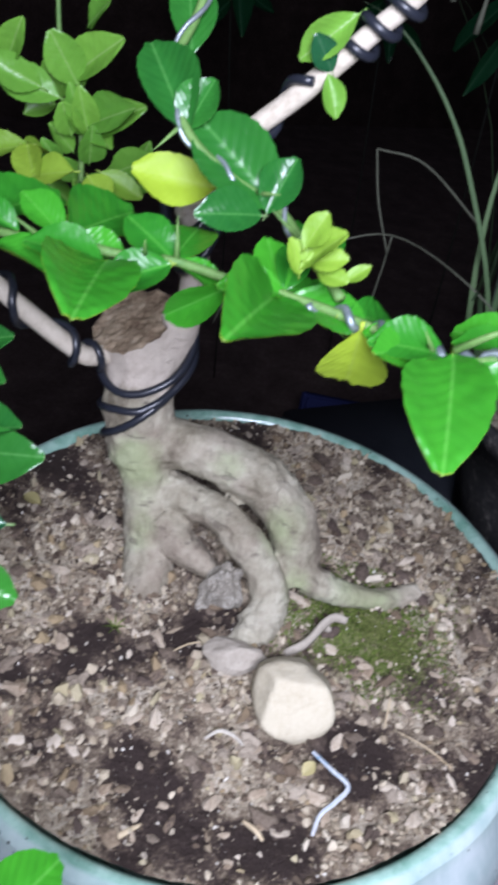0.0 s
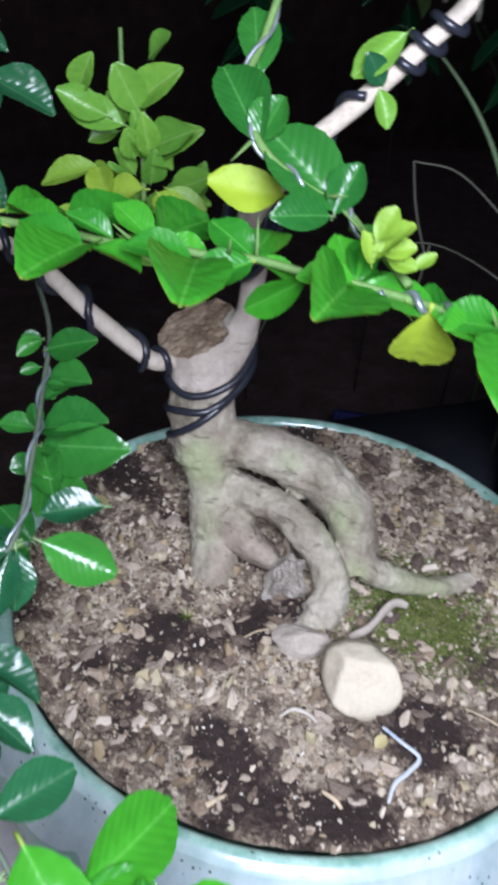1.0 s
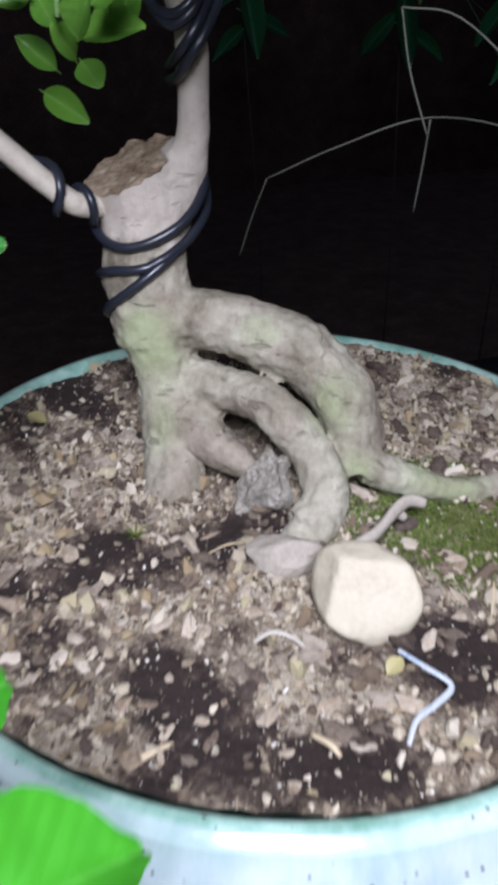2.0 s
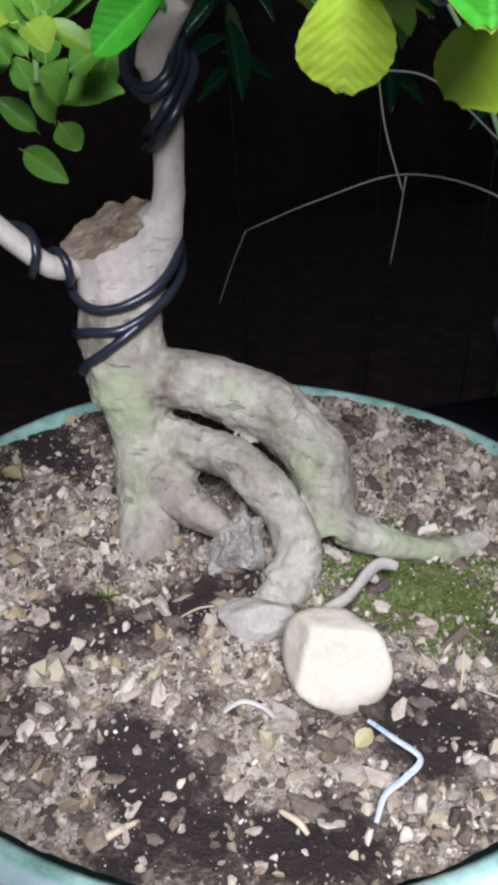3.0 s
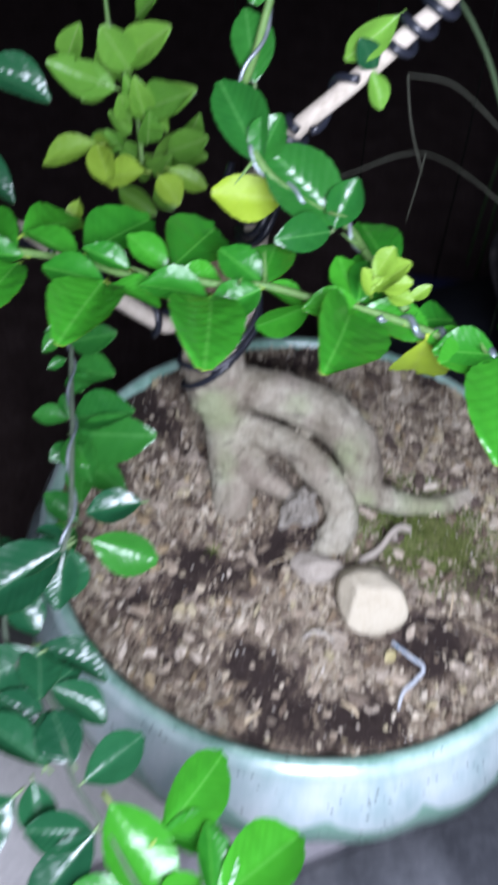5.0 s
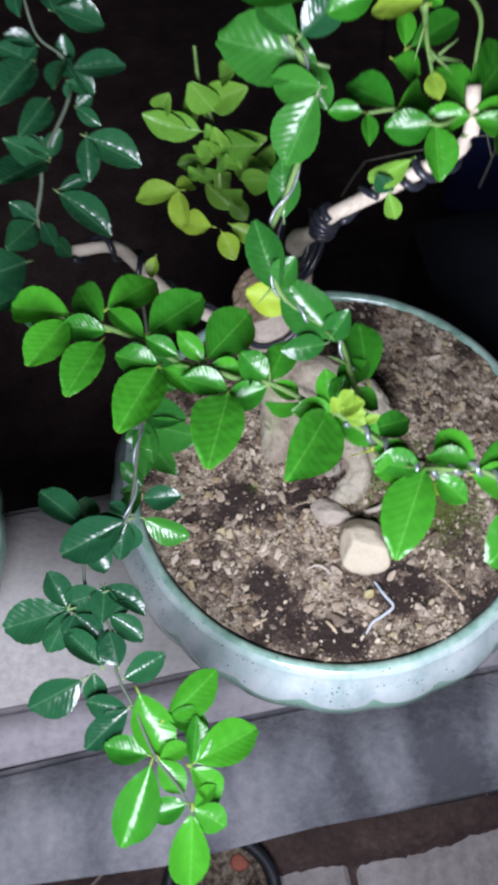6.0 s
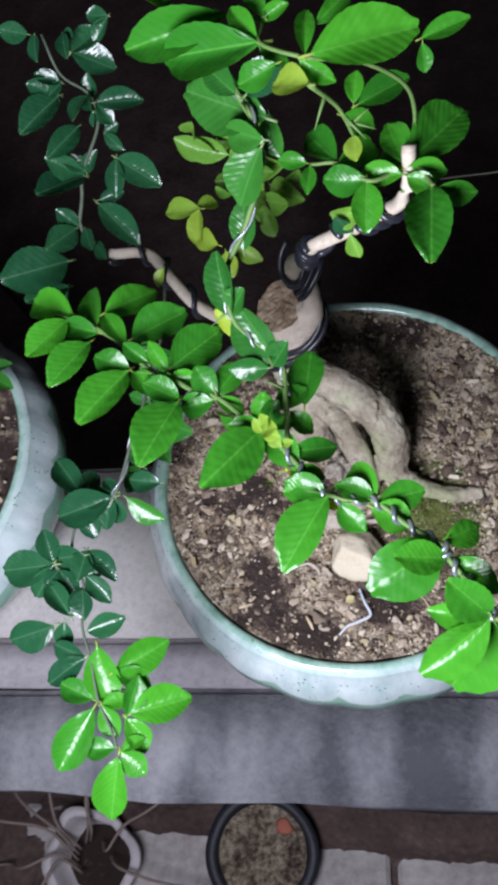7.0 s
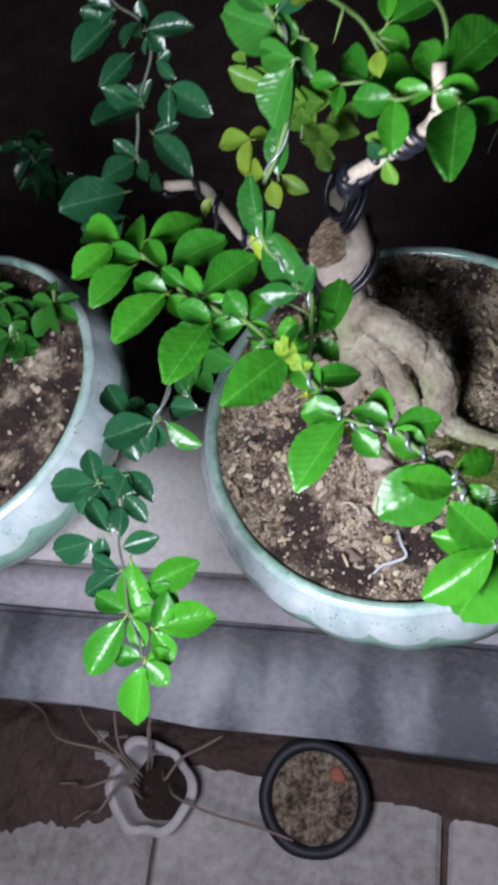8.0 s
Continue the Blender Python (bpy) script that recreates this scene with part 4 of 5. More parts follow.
# leafy branchlets
STEM_FRONT = [(-132, -58, 186), (-108, -55, 186), (-81, -59, 187), (-67, -64, 188), (-52, -64, 189), (-37, -65, 189), (-25, -63, 189), (-5, -67, 188), (5, -68, 188), (24, -75, 188), (38, -81, 187), (50, -82, 187), (65, -76, 188), (82, -79, 187), (98, -80, 187), (103, -84, 185), (117, -90, 184), (129, -97, 183)]
STEM_RISING = [(18,-70,191), (6,-50,194), (-3,-38,198), (-18,-36,204), (-31,-32,212), (-40,-18,223), (-37,-2,236), (-33,12,258), (-36,20,274), (-44,23,287), (-53,25,300)]
STEM_DROOPING = [(-128, 18, 134), (-108, -18, 130), (-99, -48, 124), (-90, -80, 120), (-84, -115, 110), (-100, -127, 102), (-93, -150, 100), (-74, -165, 97), (-64, -183, 93), (-51, -195, 89), (-35, -211, 86), (-19, -221, 83), (-9, -230, 82)]
STEM_FAR = [(-164, 10, 147), (-174, 8, 163), (-171, 16, 182), (-168, 23, 198), (-153, 34, 226), (-150, 35, 246), (-156, 28, 262), (-157, 28, 284)]
STEM_HIGH = [(26, 30, 253), (25, 34, 258), (24, 37, 262), (32, 34, 264), (41, 26, 266)]
STEM_HIGH_SIDE = [(24, 37, 262), (20, 27, 263), (14, 21, 264), (-1, 25, 264), (-12, 21, 263)]
STEM_SPROUT = [(4, 4, 322), (5, 19, 300), (9, 22, 285)]
STEM_BACK = [(-96,70,152), (-100,82,168), (-105,88,181), (-112,92,199), (-114,95,218)]
STEM_TOP = [(24, 37, 262), (22, 48, 275), (20, 43, 295), (11, 27, 315), (1, 9, 328), (-18, 10, 328), (-24, 20, 328), (-38, 19, 328)]
LEAVES_FRONT = [(-124, -53, 186, -152, -54, 182), (-123, -58, 188, -127, -84, 191), (-103, -64, 188, -104, -92, 194), (-104, -57, 186, -122, -61, 188), (-108, -45, 186, -97, -19, 180), (-108, -53, 186, -128, -37, 184), (-86, -56, 186, -104, -48, 190), (-85, -52, 186, -70, -28, 186), (-74, -69, 188, -90, -72, 194), (-74, -70, 189, -76, -103, 196), (-68, -61, 188, -81, -60, 194), (-56, -61, 189, -68, -56, 197), (-55, -59, 189, -46, -31, 187), (-72, -69, 188, -57, -75, 187), (-41, -72, 189, -59, -74, 194), (-40, -74, 191, -35, -107, 200), (-53, -64, 189, -40, -59, 186), (-26, -62, 189, -39, -57, 196), (-26, -65, 189, -39, -74, 186), (-26, -62, 189, -24, -43, 192), (-25, -64, 189, -13, -62, 183), (2, -69, 188, -2, -103, 198), (5, -68, 188, -10, -74, 192), (3, -66, 188, -3, -55, 196), (4, -65, 188, 5, -56, 196), (4, -64, 188, 13, -58, 186), (5, -69, 188, 24, -75, 187), (3, -56, 188, 11, -42, 190), (14, -48, 188, 4, -24, 190), (9, -53, 186, 21, -55, 180), (20, -72, 188, 35, -58, 182), (24, -79, 187, 38, -75, 184), (42, -80, 187, 29, -90, 190), (51, -83, 187, 65, -88, 183), (65, -76, 188, 48, -77, 191), (65, -75, 188, 49, -64, 186), (66, -75, 188, 80, -62, 186), (65, -79, 188, 81, -77, 183), (97, -79, 187, 81, -108, 180), (102, -84, 186, 86, -95, 195), (98, -78, 187, 107, -64, 182), (102, -83, 182, 115, -78, 178), (127, -98, 182, 114, -127, 172), (129, -97, 180, 125, -122, 146), (127, -97, 184, 110, -98, 203), (127, -97, 184, 107, -107, 186), (104, -83, 183, 124, -87, 186), (130, -97, 180, 140, -109, 150)]
LEAVES_RISING = [(-3,-38,198,-27,-30,215), (-31,-32,212,-46,-17,229), (-32,-31,212,-27,-25,224), (-7,-42,197,-21,-52,199), (-6,-40,197,-1,-34,210), (-37,-6,226,-42,6,243), (-31,14,272,-38,0,251), (-30,16,275,-48,16,274), (-34,25,277,-70,23,281), (-37,31,273,-29,22,262), (-40,23,289,-29,32,300), (-40,17,294,-55,20,300)]
LEAVES_DROOPING = [(-106, -121, 98, -134, -110, 100), (-84, -112, 110, -99, -124, 106), (-84, -115, 110, -108, -137, 104), (-82, -115, 110, -79, -124, 96), (-97, -163, 99, -122, -179, 96), (-98, -162, 99, -110, -151, 106), (-83, -150, 101, -99, -160, 98), (-84, -147, 100, -63, -152, 97), (-77, -159, 98, -60, -164, 92), (-93, -164, 98, -78, -171, 94), (-72, -182, 95, -92, -173, 100), (-79, -191, 92, -97, -209, 88), (-75, -186, 92, -71, -197, 84), (-60, -184, 92, -47, -169, 92), (-54, -196, 89, -66, -217, 84), (-64, -180, 94, -73, -168, 98), (-101, -127, 100, -90, -137, 92), (-61, -96, 116, -77, -102, 116)]
LEAVES_DROOP_TIP = [(-51, -188, 90, -30, -207, 84), (-35, -194, 87, -21, -169, 84), (-38, -212, 86, -56, -214, 88), (-35, -216, 86, -36, -248, 80), (-32, -212, 86, -19, -221, 80), (-17, -210, 84, -20, -192, 90), (-16, -208, 84, 4, -187, 79), (-17, -211, 84, -2, -219, 76), (-14, -226, 83, -27, -234, 84), (-10, -229, 82, -2, -257, 66), (-10, -226, 82, 4, -229, 76)]
LEAVES_FAR = [(-157, 27, 258, -167, 22, 265), (-159, 24, 252, -162, -4, 254), (-149, 35, 244, -150, 39, 256), (-147, 34, 243, -127, 47, 240), (-150, 33, 247, -147, 16, 248), (-150, 33, 237, -138, 33, 234), (-159, 27, 230, -160, 2, 232), (-150, 34, 222, -138, 31, 217), (-148, 33, 206, -121, 32, 197), (-165, 23, 198, -160, 31, 209), (-167, 22, 196, -175, -6, 208), (-166, 23, 200, -174, 19, 211), (-164, 22, 178, -152, 31, 180), (-164, 20, 177, -135, 13, 163), (-175, 8, 166, -184, 5, 179), (-175, 6, 166, -176, -18, 174), (-172, 9, 164, -161, -1, 161), (-167, 8, 155, -155, 1, 153), (-161, 24, 286, -168, 15, 294), (-151, 35, 281, -143, 25, 278), (-159, 26, 285, -154, 16, 280), (-149, 34, 272, -130, 40, 263), (-175, -10, 154, -193, -45, 169), (-172, -21, 144, -182, -45, 155), (-136, 52, 281, -140, 41, 274)]
LEAVES_HIGH = [(-14, 21, 263, -26, 18, 263), (-12, 20, 263, -8, 10, 260), (-3, 26, 264, -24, 37, 262), (-1, 25, 264, 6, 44, 258), (14, 21, 264, -3, 17, 262), (14, 21, 264, 21, 6, 254), (26, 29, 264, 10, 24, 262), (24, 35, 264, 9, 48, 268), (25, 36, 264, 34, 67, 266), (26, 32, 264, 40, 38, 262), (28, 29, 264, 41, 27, 262), (40, 26, 266, 54, -3, 268), (42, 25, 266, 56, 31, 264), (-3, 47, 275, 11, 62, 280), (-5, 47, 275, -8, 56, 282), (-8, 42, 272, 2, 49, 262), (14, 29, 262, 17, 50, 256)]
LEAVES_BACK = [(-107,93,188,-87,85,206), (-99,86,169,-75,78,184), (-99,81,168,-100,73,188), (-107,76,183,-129,68,191), (-113,72,187,-131,64,197), (-114,96,177,-117,88,192), (-116,97,174,-127,89,171), (-104,90,185,-112,82,205), (-108,97,178,-109,89,194), (-104,83,160,-110,75,172), (-96,80,169,-97,72,188), (-112,84,157,-122,76,156), (-83,101,146,-74,93,164), (-126,72,196,-118,64,211), (-99,88,209,-89,80,220)]
LEAVES_LOW = [(-85,75,156,-65,67,169), (-97,96,143,-69,88,149), (-96,79,173,-75,71,186), (-95,78,158,-91,70,175), (-102,81,148,-105,73,160), (-97,87,136,-102,79,150), (-109,96,131,-121,88,144), (-92,79,137,-82,71,129), (-117,99,122,-96,91,113), (-89,70,145,-81,62,161), (-102,76,169,-103,68,184), (-105,69,159,-109,61,170)]
LEAVES_UPPER_DROOP = [(-103,-33,130,-86,-34,138), (-106,-30,132,-112,-38,129), (-104,-38,125,-109,-43,125), (-101,-40,122,-84,-45,127), (-102,-45,118,-92,-47,124), (-97,-58,105,-67,-63,114), (-99,-54,109,-75,-56,119), (-100,-54,109,-113,-56,111), (-97,-62,102,-104,-69,101), (-92,-66,99,-74,-78,100), (-97,-60,104,-88,-71,103), (-91,-85,84,-104,-80,92), (-92,-87,82,-96,-102,77), (-92,-76,91,-94,-75,98)]
LEAVES_HANGING = [(24,-81,189,24,-73,169), (51,-86,184,44,-79,169), (46,-83,189,44,-120,188), (45,-83,188,27,-87,192), (-10,-67,187,-27,-66,174)]
LEAVES_SPROUT = [(7,-72,196,4,-72,205), (7,-72,198,16,-72,209), (8,-72,200,18,-73,203), (11,-72,198,19,-75,198), (18,-73,197,23,-72,202), (7,-72,203,11,-70,212)]
LEAVES_YOUNG = [(-107,42,174,-131,35,168), (-107,41,174,-97,22,168), (-83,24,174,-102,27,168), (-77,22,174,-67,12,168), (-74,28,174,-58,28,168), (-103,-2,174,-103,-11,168), (-109,42,174,-104,55,168)]
LEAVES_TOP = [(-38, 19, 328, -73, -1, 320), (-19, 10, 328, -58, 2, 318), (-20, 11, 328, -33, 16, 334), (-24, 20, 328, -16, 26, 332), (1, 8, 330, -5, 21, 336), (3, 9, 330, 30, 32, 330), (-3, 10, 326, 9, 12, 318), (-12, 9, 322, -26, 3, 314), (-23, 15, 322, -14, 19, 314), (-22, 20, 330, -32, 24, 336), (-57, 12, 330, -77, 25, 330), (0, 18, 334, 6, 32, 338), (34, 27, 330, 46, 36, 334), (29, 39, 318, 31, 37, 308)]


def branchlet(rows, r0, r1, leaves, kind, label, material=STEM, face=(0.0, -0.5, 0.86), swing=0.3, odd="", odd_share=0.0, extra=0.35, tall=1.08):
    ob, line = limb("branchlet", rows, r0, r1, material, label, 8, 0.1)
    put_leaves(leaves, kind, ob, face, swing, extra, tall, odd, odd_share)
    return ob, line


def thorns(parent_line, count, parent, seed):
    rng = random.Random(seed)
    for _ in range(count):
        p = Vector(parent_line[rng.randrange(2, len(parent_line) - 2)])
        d = Vector((rng.uniform(-1, 1), rng.uniform(-1, 0.5), rng.uniform(-0.6, 1))).normalized()
        bm = bmesh.new()
        tube(bm, [p, p + d * 0.005, p + d * 0.012], [0.0009, 0.0006, 0.0001], 5)
        part("thorn", bm, STEM, parent)


front, front_line = branchlet(STEM_FRONT, 0.0013, 0.0012, LEAVES_FRONT, "green", "green twig hung with glossy bright leaves", face=(0.22, -0.26, 0.94), swing=0.28, extra=0.0, tall=1.12)
for i, row in enumerate(LEAVES_HANGING):
    lf = put_leaf(*metres([row[:3], row[3:]]), "lime" if i < 2 else "green", front, ((0.0, -1.0, -0.2), (0.0, -1.0, -0.2), (0.0, -0.25, 1.0), (0.0, -0.4, 0.9), (0.45, -0.70, 0.55))[i], 0.05, 1.05)
    lf.scale.x *= (1.50, 1.30, 1.08, 1.15, 0.78)[i]
for row in LEAVES_SPROUT:
    put_leaf(*metres([row[:3], row[3:]]), "young", front, (0.0, -0.5, 0.86), 0.3, 1.0)
coil(front_line[50:], 16.0, 0.0019, 0.0011, SILVER, "shiny grey wire")
thorns(front_line, 9, front, 3)
bm = bmesh.new()
tube(bm, [(0.046, -0.083, 0.190), (0.052, -0.084, 0.1955), (0.058, -0.085, 0.2005)], [0.0011, 0.0009, 0.0003], 6)
part("thorn", bm, STEM, front)
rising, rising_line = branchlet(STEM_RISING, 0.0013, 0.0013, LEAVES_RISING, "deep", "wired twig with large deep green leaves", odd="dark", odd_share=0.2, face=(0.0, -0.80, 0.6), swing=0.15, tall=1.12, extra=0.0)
for lf in rising.children:
    lf.scale.x *= 1.12
put_leaf((-0.024, -0.020, 0.194), (-0.047, -0.027, 0.198), "lime", rising, (0.0, -0.75, 0.66), 0.1, 1.05)
coil(rising_line[6:], 7.0, 0.0018, 0.0007, SILVER, "shiny grey wire")
thorns(rising_line, 5, rising, 4)
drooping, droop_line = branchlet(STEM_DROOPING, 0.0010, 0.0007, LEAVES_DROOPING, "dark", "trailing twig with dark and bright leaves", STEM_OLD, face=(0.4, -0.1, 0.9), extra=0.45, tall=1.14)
put_leaves(LEAVES_UPPER_DROOP, "deep", drooping, face=(0.15, -0.6, 0.78), extra=0.5, tall=1.08)
put_leaf((-0.075, -0.112, 0.112), (-0.053, -0.112, 0.104), "deep", drooping, (0.1, -0.75, 0.6), 0.05, 1.05)
put_leaves(LEAVES_DROOP_TIP, "green", drooping, face=(0.33, -0.05, 0.94), extra=0.25, tall=1.16)
coil(droop_line[8:30], 4.0, 0.0015, 0.0006, SILVER, "shiny grey wire")
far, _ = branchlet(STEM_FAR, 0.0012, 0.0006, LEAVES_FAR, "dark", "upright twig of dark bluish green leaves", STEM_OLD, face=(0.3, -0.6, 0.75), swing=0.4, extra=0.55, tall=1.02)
high, _ = branchlet(STEM_HIGH, 0.0014, 0.0010, LEAVES_HIGH, "green", "upper wired twig with broad bright leaves", face=(0.32, -0.6, 0.73), swing=0.12, extra=0.0, tall=1.1)
side, _ = branchlet(STEM_HIGH_SIDE, 0.0011, 0.0008, [], "green", "thin green side twig")
sprout, sprout_line = branchlet(STEM_SPROUT, 0.0011, 0.0007, [(4, 4, 322, -12, 4, 318), (9, 22, 285, 14, 14, 282)], "young", "bare yellowish green twig with thorns", face=(0.2, -0.45, 0.87), extra=0.0)
thorns(sprout_line, 5, sprout, 6)
back, _ = branchlet(STEM_BACK, 0.0013, 0.0009, LEAVES_BACK, "mid", "twig of small pale green leaves", face=(0.1, -0.75, 0.6), extra=0.2)
for row in LEAVES_LOW:
    put_leaf(*metres([row[:3], row[3:]]), "mid", back, (0.1, -0.75, 0.6))
for row in LEAVES_YOUNG:
    put_leaf(*metres([row[:3], row[3:]]), "young", back)
for row, kind in (((2, 26, 221, -4, 23, 231), "dark"), ((1, 26, 220, 6, 23, 209), "mid"), ((7, 28, 238, -8, 26, 224), "mid")):
    put_leaf(*metres([row[:3], row[3:]]), kind, stick, (0.1, -0.9, 0.4), 0.1, 1.1)
top, _ = branchlet(STEM_TOP, 0.0009, 0.0008, LEAVES_TOP, "green", "topmost twig with long bright leaves", face=(0.42, -0.62, 0.65), swing=0.12, extra=0.0, tall=1.06)
for lf in top.children:
    lf.scale.x *= 0.78

fallen = new("fallen_leaf", leaf_rng.choice(SETS["fallen"]))
tagged(fallen, "small yellow leaf fallen on the soil", "leaf")
fallen.matrix_basis = pose(-0.1010, 0.0245, 0.0075, 8, -6, 70) @ Matrix.Diagonal((0.011, 0.010, 0.010, 1))

fallen = new("fallen_leaf", SETS["fallen"][2])
tagged(fallen, "round olive yellow scrap of leaf beside the paper", "leaf")
fallen.matrix_basis = pose(0.0415, -0.0845, 0.0062, 24, 4, -35) @ Matrix.Diagonal((0.0080, 0.0068, 0.0068, 1))
single("root_twig", strip([(0.0405, -0.0195, 0.0125), (0.0425, -0.0175, 0.0118), (0.0452, -0.0175, 0.0100)], 0.0011, 0.0018), ROOTY, "short broken side fork of the grey root twig", "root")

# ---- plants and pots behind and below ----


def blade(bm, base, heading, length, lean, wide, kink=0.0):
    pts, d = [], Vector((math.cos(heading), math.sin(heading), 0))
    for i in range(9):
        t = i / 8
        out = lean * t ** 2.2
        z = length * (t - 0.55 * lean / length * t ** 3 if lean < length else t - 0.5 * t ** 3)
        if kink and t > 0.7:
            z -= kink * (t - 0.7)
        pts.append(Vector(base) + d * out + Vector((0, 0, z)))
    sidev = Vector((-d.y, d.x, 0))
    prev = None
    for i, p in enumerate(pts):
        w = wide * (1 - (i / 8) ** 2.5) * 0.5 + 0.0003
        row = [bm.verts.new(p - sidev * w), bm.verts.new(p + Vector((0, 0, -0.2 * w))), bm.verts.new(p + sidev * w)]
        if prev:
            bm.faces.new((prev[0], prev[1], row[1], row[0]))
            bm.faces.new((prev[1], prev[2], row[2], row[1]))
        prev = row


def small_pot(name, label, at, r, h, material, torn=0.02, fill_z=-0.014, lip=0.93, gritty=0.24):
    e = thing(name, label, "plant pot", at=at)
    prof = [(r * 0.55, -h, 0), (r * 0.72, -h, 0), (r * 0.80, -h * 0.5, 0), (r * 0.93, -0.016, 0), (r * 0.97, -0.015, 0), (r, -0.002, 0), (r * 0.985, 0.0, 0), (r * (lip + 0.02), 0.001, 0), (r * lip, -0.002, 0), (r * (lip - 0.03), -0.02, 0), (r * 0.62, -h * 0.8, 0)]
    wall = lathe(prof, 56)
    for v in wall.verts:
        a = math.atan2(v.co.y, v.co.x)
        bend_by = torn * max(0.0, 1 + v.co.z / h) * noise.noise(Vector((math.cos(a) * 1.6, math.sin(a) * 1.6, 7)))
        v.co.x *= 1 + bend_by
        v.co.y *= 1 + bend_by
        v.co.z += 0.05 * bend_by
    part("pot_wall", wall, material, e)
    bm = bmesh.new()
    bmesh.ops.create_grid(bm, x_segments=24, y_segments=24, size=1.0)
    for v in bm.verts:
        x, y = v.co.x, v.co.y
        k = math.sqrt(max(1e-9, 1 - 0.5 * y * y)), math.sqrt(max(1e-9, 1 - 0.5 * x * x))
        v.co = Vector((x * k[0] * r * (lip - 0.02), y * k[1] * r * (lip - 0.02), fill_z + 0.004 * noise.noise(Vector((x * 5, y * 5, at[0] * 9)))))
    fill = part("soil_fill", bm, SOIL, e)
    data = fill.data.attributes.new("grit", "FLOAT", "POINT").data
    for v, d in zip(fill.data.vertices, data):
        d.value = gritty + 0.25 * noise.noise(v.co * 40)
    return e


small_pot("dark_pot", "dark plastic pot of gritty soil behind the bonsai", (0.228, 0.238, 0.001), 0.115, 0.13, DARK_SOILED, 0.09, -0.008, 0.93, 0.50)
crumbs("soil_crumbs", "pale grit on the soil behind the bonsai", (0.228, 0.238, -0.004), 900, 21, where=lambda g: (g.uniform(-0.075, 0.075), g.uniform(-0.075, 0.075)))
# Added support for the dark pot; its near-black colour stands for the night behind.
block("wall_stand", 0.16, 0.62, 0.07, 0.30, GROUND, -0.125, DARK_PLASTIC, "near-black stand added under the dark pot behind the wall", 0.004)

grass_rng = random.Random(8)


def grass_clump(at, count, tall, label, spread=0.02, wide=0.005):
    bm = bmesh.new()
    for _ in range(count):
        b = Vector(at) + Vector((grass_rng.gauss(0, spread), grass_rng.gauss(0, spread), 0))
        ln = tall * grass_rng.uniform(0.55, 1.1)
        blade(bm, b, grass_rng.uniform(0, 6.28), ln, ln * grass_rng.uniform(0.08, 0.55), wide * grass_rng.uniform(0.5, 1.1))
    return single("grass_clump", bm, GRASS, label, "grass", "", "stuff")


tuft = bmesh.new()
BLADES = (((122, 205, -5), (115, 200, 67), (112, 198, 121), (100, 195, 176), (92, 192, 225)), ((130, 210, -5), (108, 200, 80), (77, 200, 146), (58, 200, 176), (38, 200, 198), (19, 200, 213), (4, 200, 218)))
SHORT_BLADES = (((126, 215, -5), (128, 205, 60), (118, 200, 150), (112, 196, 240)), ((118, 205, -5), (110, 185, 50), (96, 160, 95), (84, 115, 112)), ((135, 215, -5), (140, 210, 90), (128, 205, 180), (110, 200, 260)),
          ((140, 210, -5), (152, 205, 90), (172, 200, 150), (200, 195, 180)), ((120, 215, -5), (104, 215, 60), (96, 215, 130), (99, 215, 190)), ((132, 220, -5), (128, 225, 100), (136, 230, 200)))
for k, rows in enumerate(BLADES + SHORT_BLADES):
    line = curve_points(metres(rows), 5)
    prev = None
    for i, c in enumerate(line):
        t = i / (len(line) - 1)
        w = (0.0024 if k == 1 else (0.0030, 0.0048, 0.0062)[k % 3]) * (1 - t ** 2.5) * 0.5 + 0.0003
        row = [tuft.verts.new(Vector(c) + Vector((-w, 0.3 * w, 0))), tuft.verts.new(Vector(c) + Vector((0, -0.3 * w, 0))), tuft.verts.new(Vector(c) + Vector((w, 0.3 * w, 0)))]
        if prev:
            tuft.faces.new((prev[0], prev[1], row[1], row[0]))
            tuft.faces.new((prev[1], prev[2], row[2], row[1]))
        prev = row
single("grass_clump", tuft, GRASS, "tall pale green grass blades in the dark pot", "grass", "", "stuff")
arcs = thing("grass_stalk", "long thin arching dry grass stalks", "grass")
for rows in (((150, 205, -8), (128, 165, 60), (92, 150, 101), (46, 212, 99), (0, 205, 84), (-38, 202, 66)), ((-38, 202, 66), (-46, 205, 45), (-54, 208, 20)), ((46, 212, 98), (45, 215, 75), (43, 218, 48)), ((92, 200, 118), (54, 200, 146), (26, 200, 150)), ((26, 200, 150), (33, 200, 122), (45, 200, 92))):
    bm = bmesh.new()
    tube(bm, [tuple(q) for q in curve_points(metres(rows), 6)], 0.00052, 6)
    part("stalk", bm, STALK, arcs)
for at, n, tall in (((0.40, 1.25, GROUND), 22, 1.3),):
    grass_clump(at, n, tall, "dim grass growing in the dark garden", 0.05, 0.008)

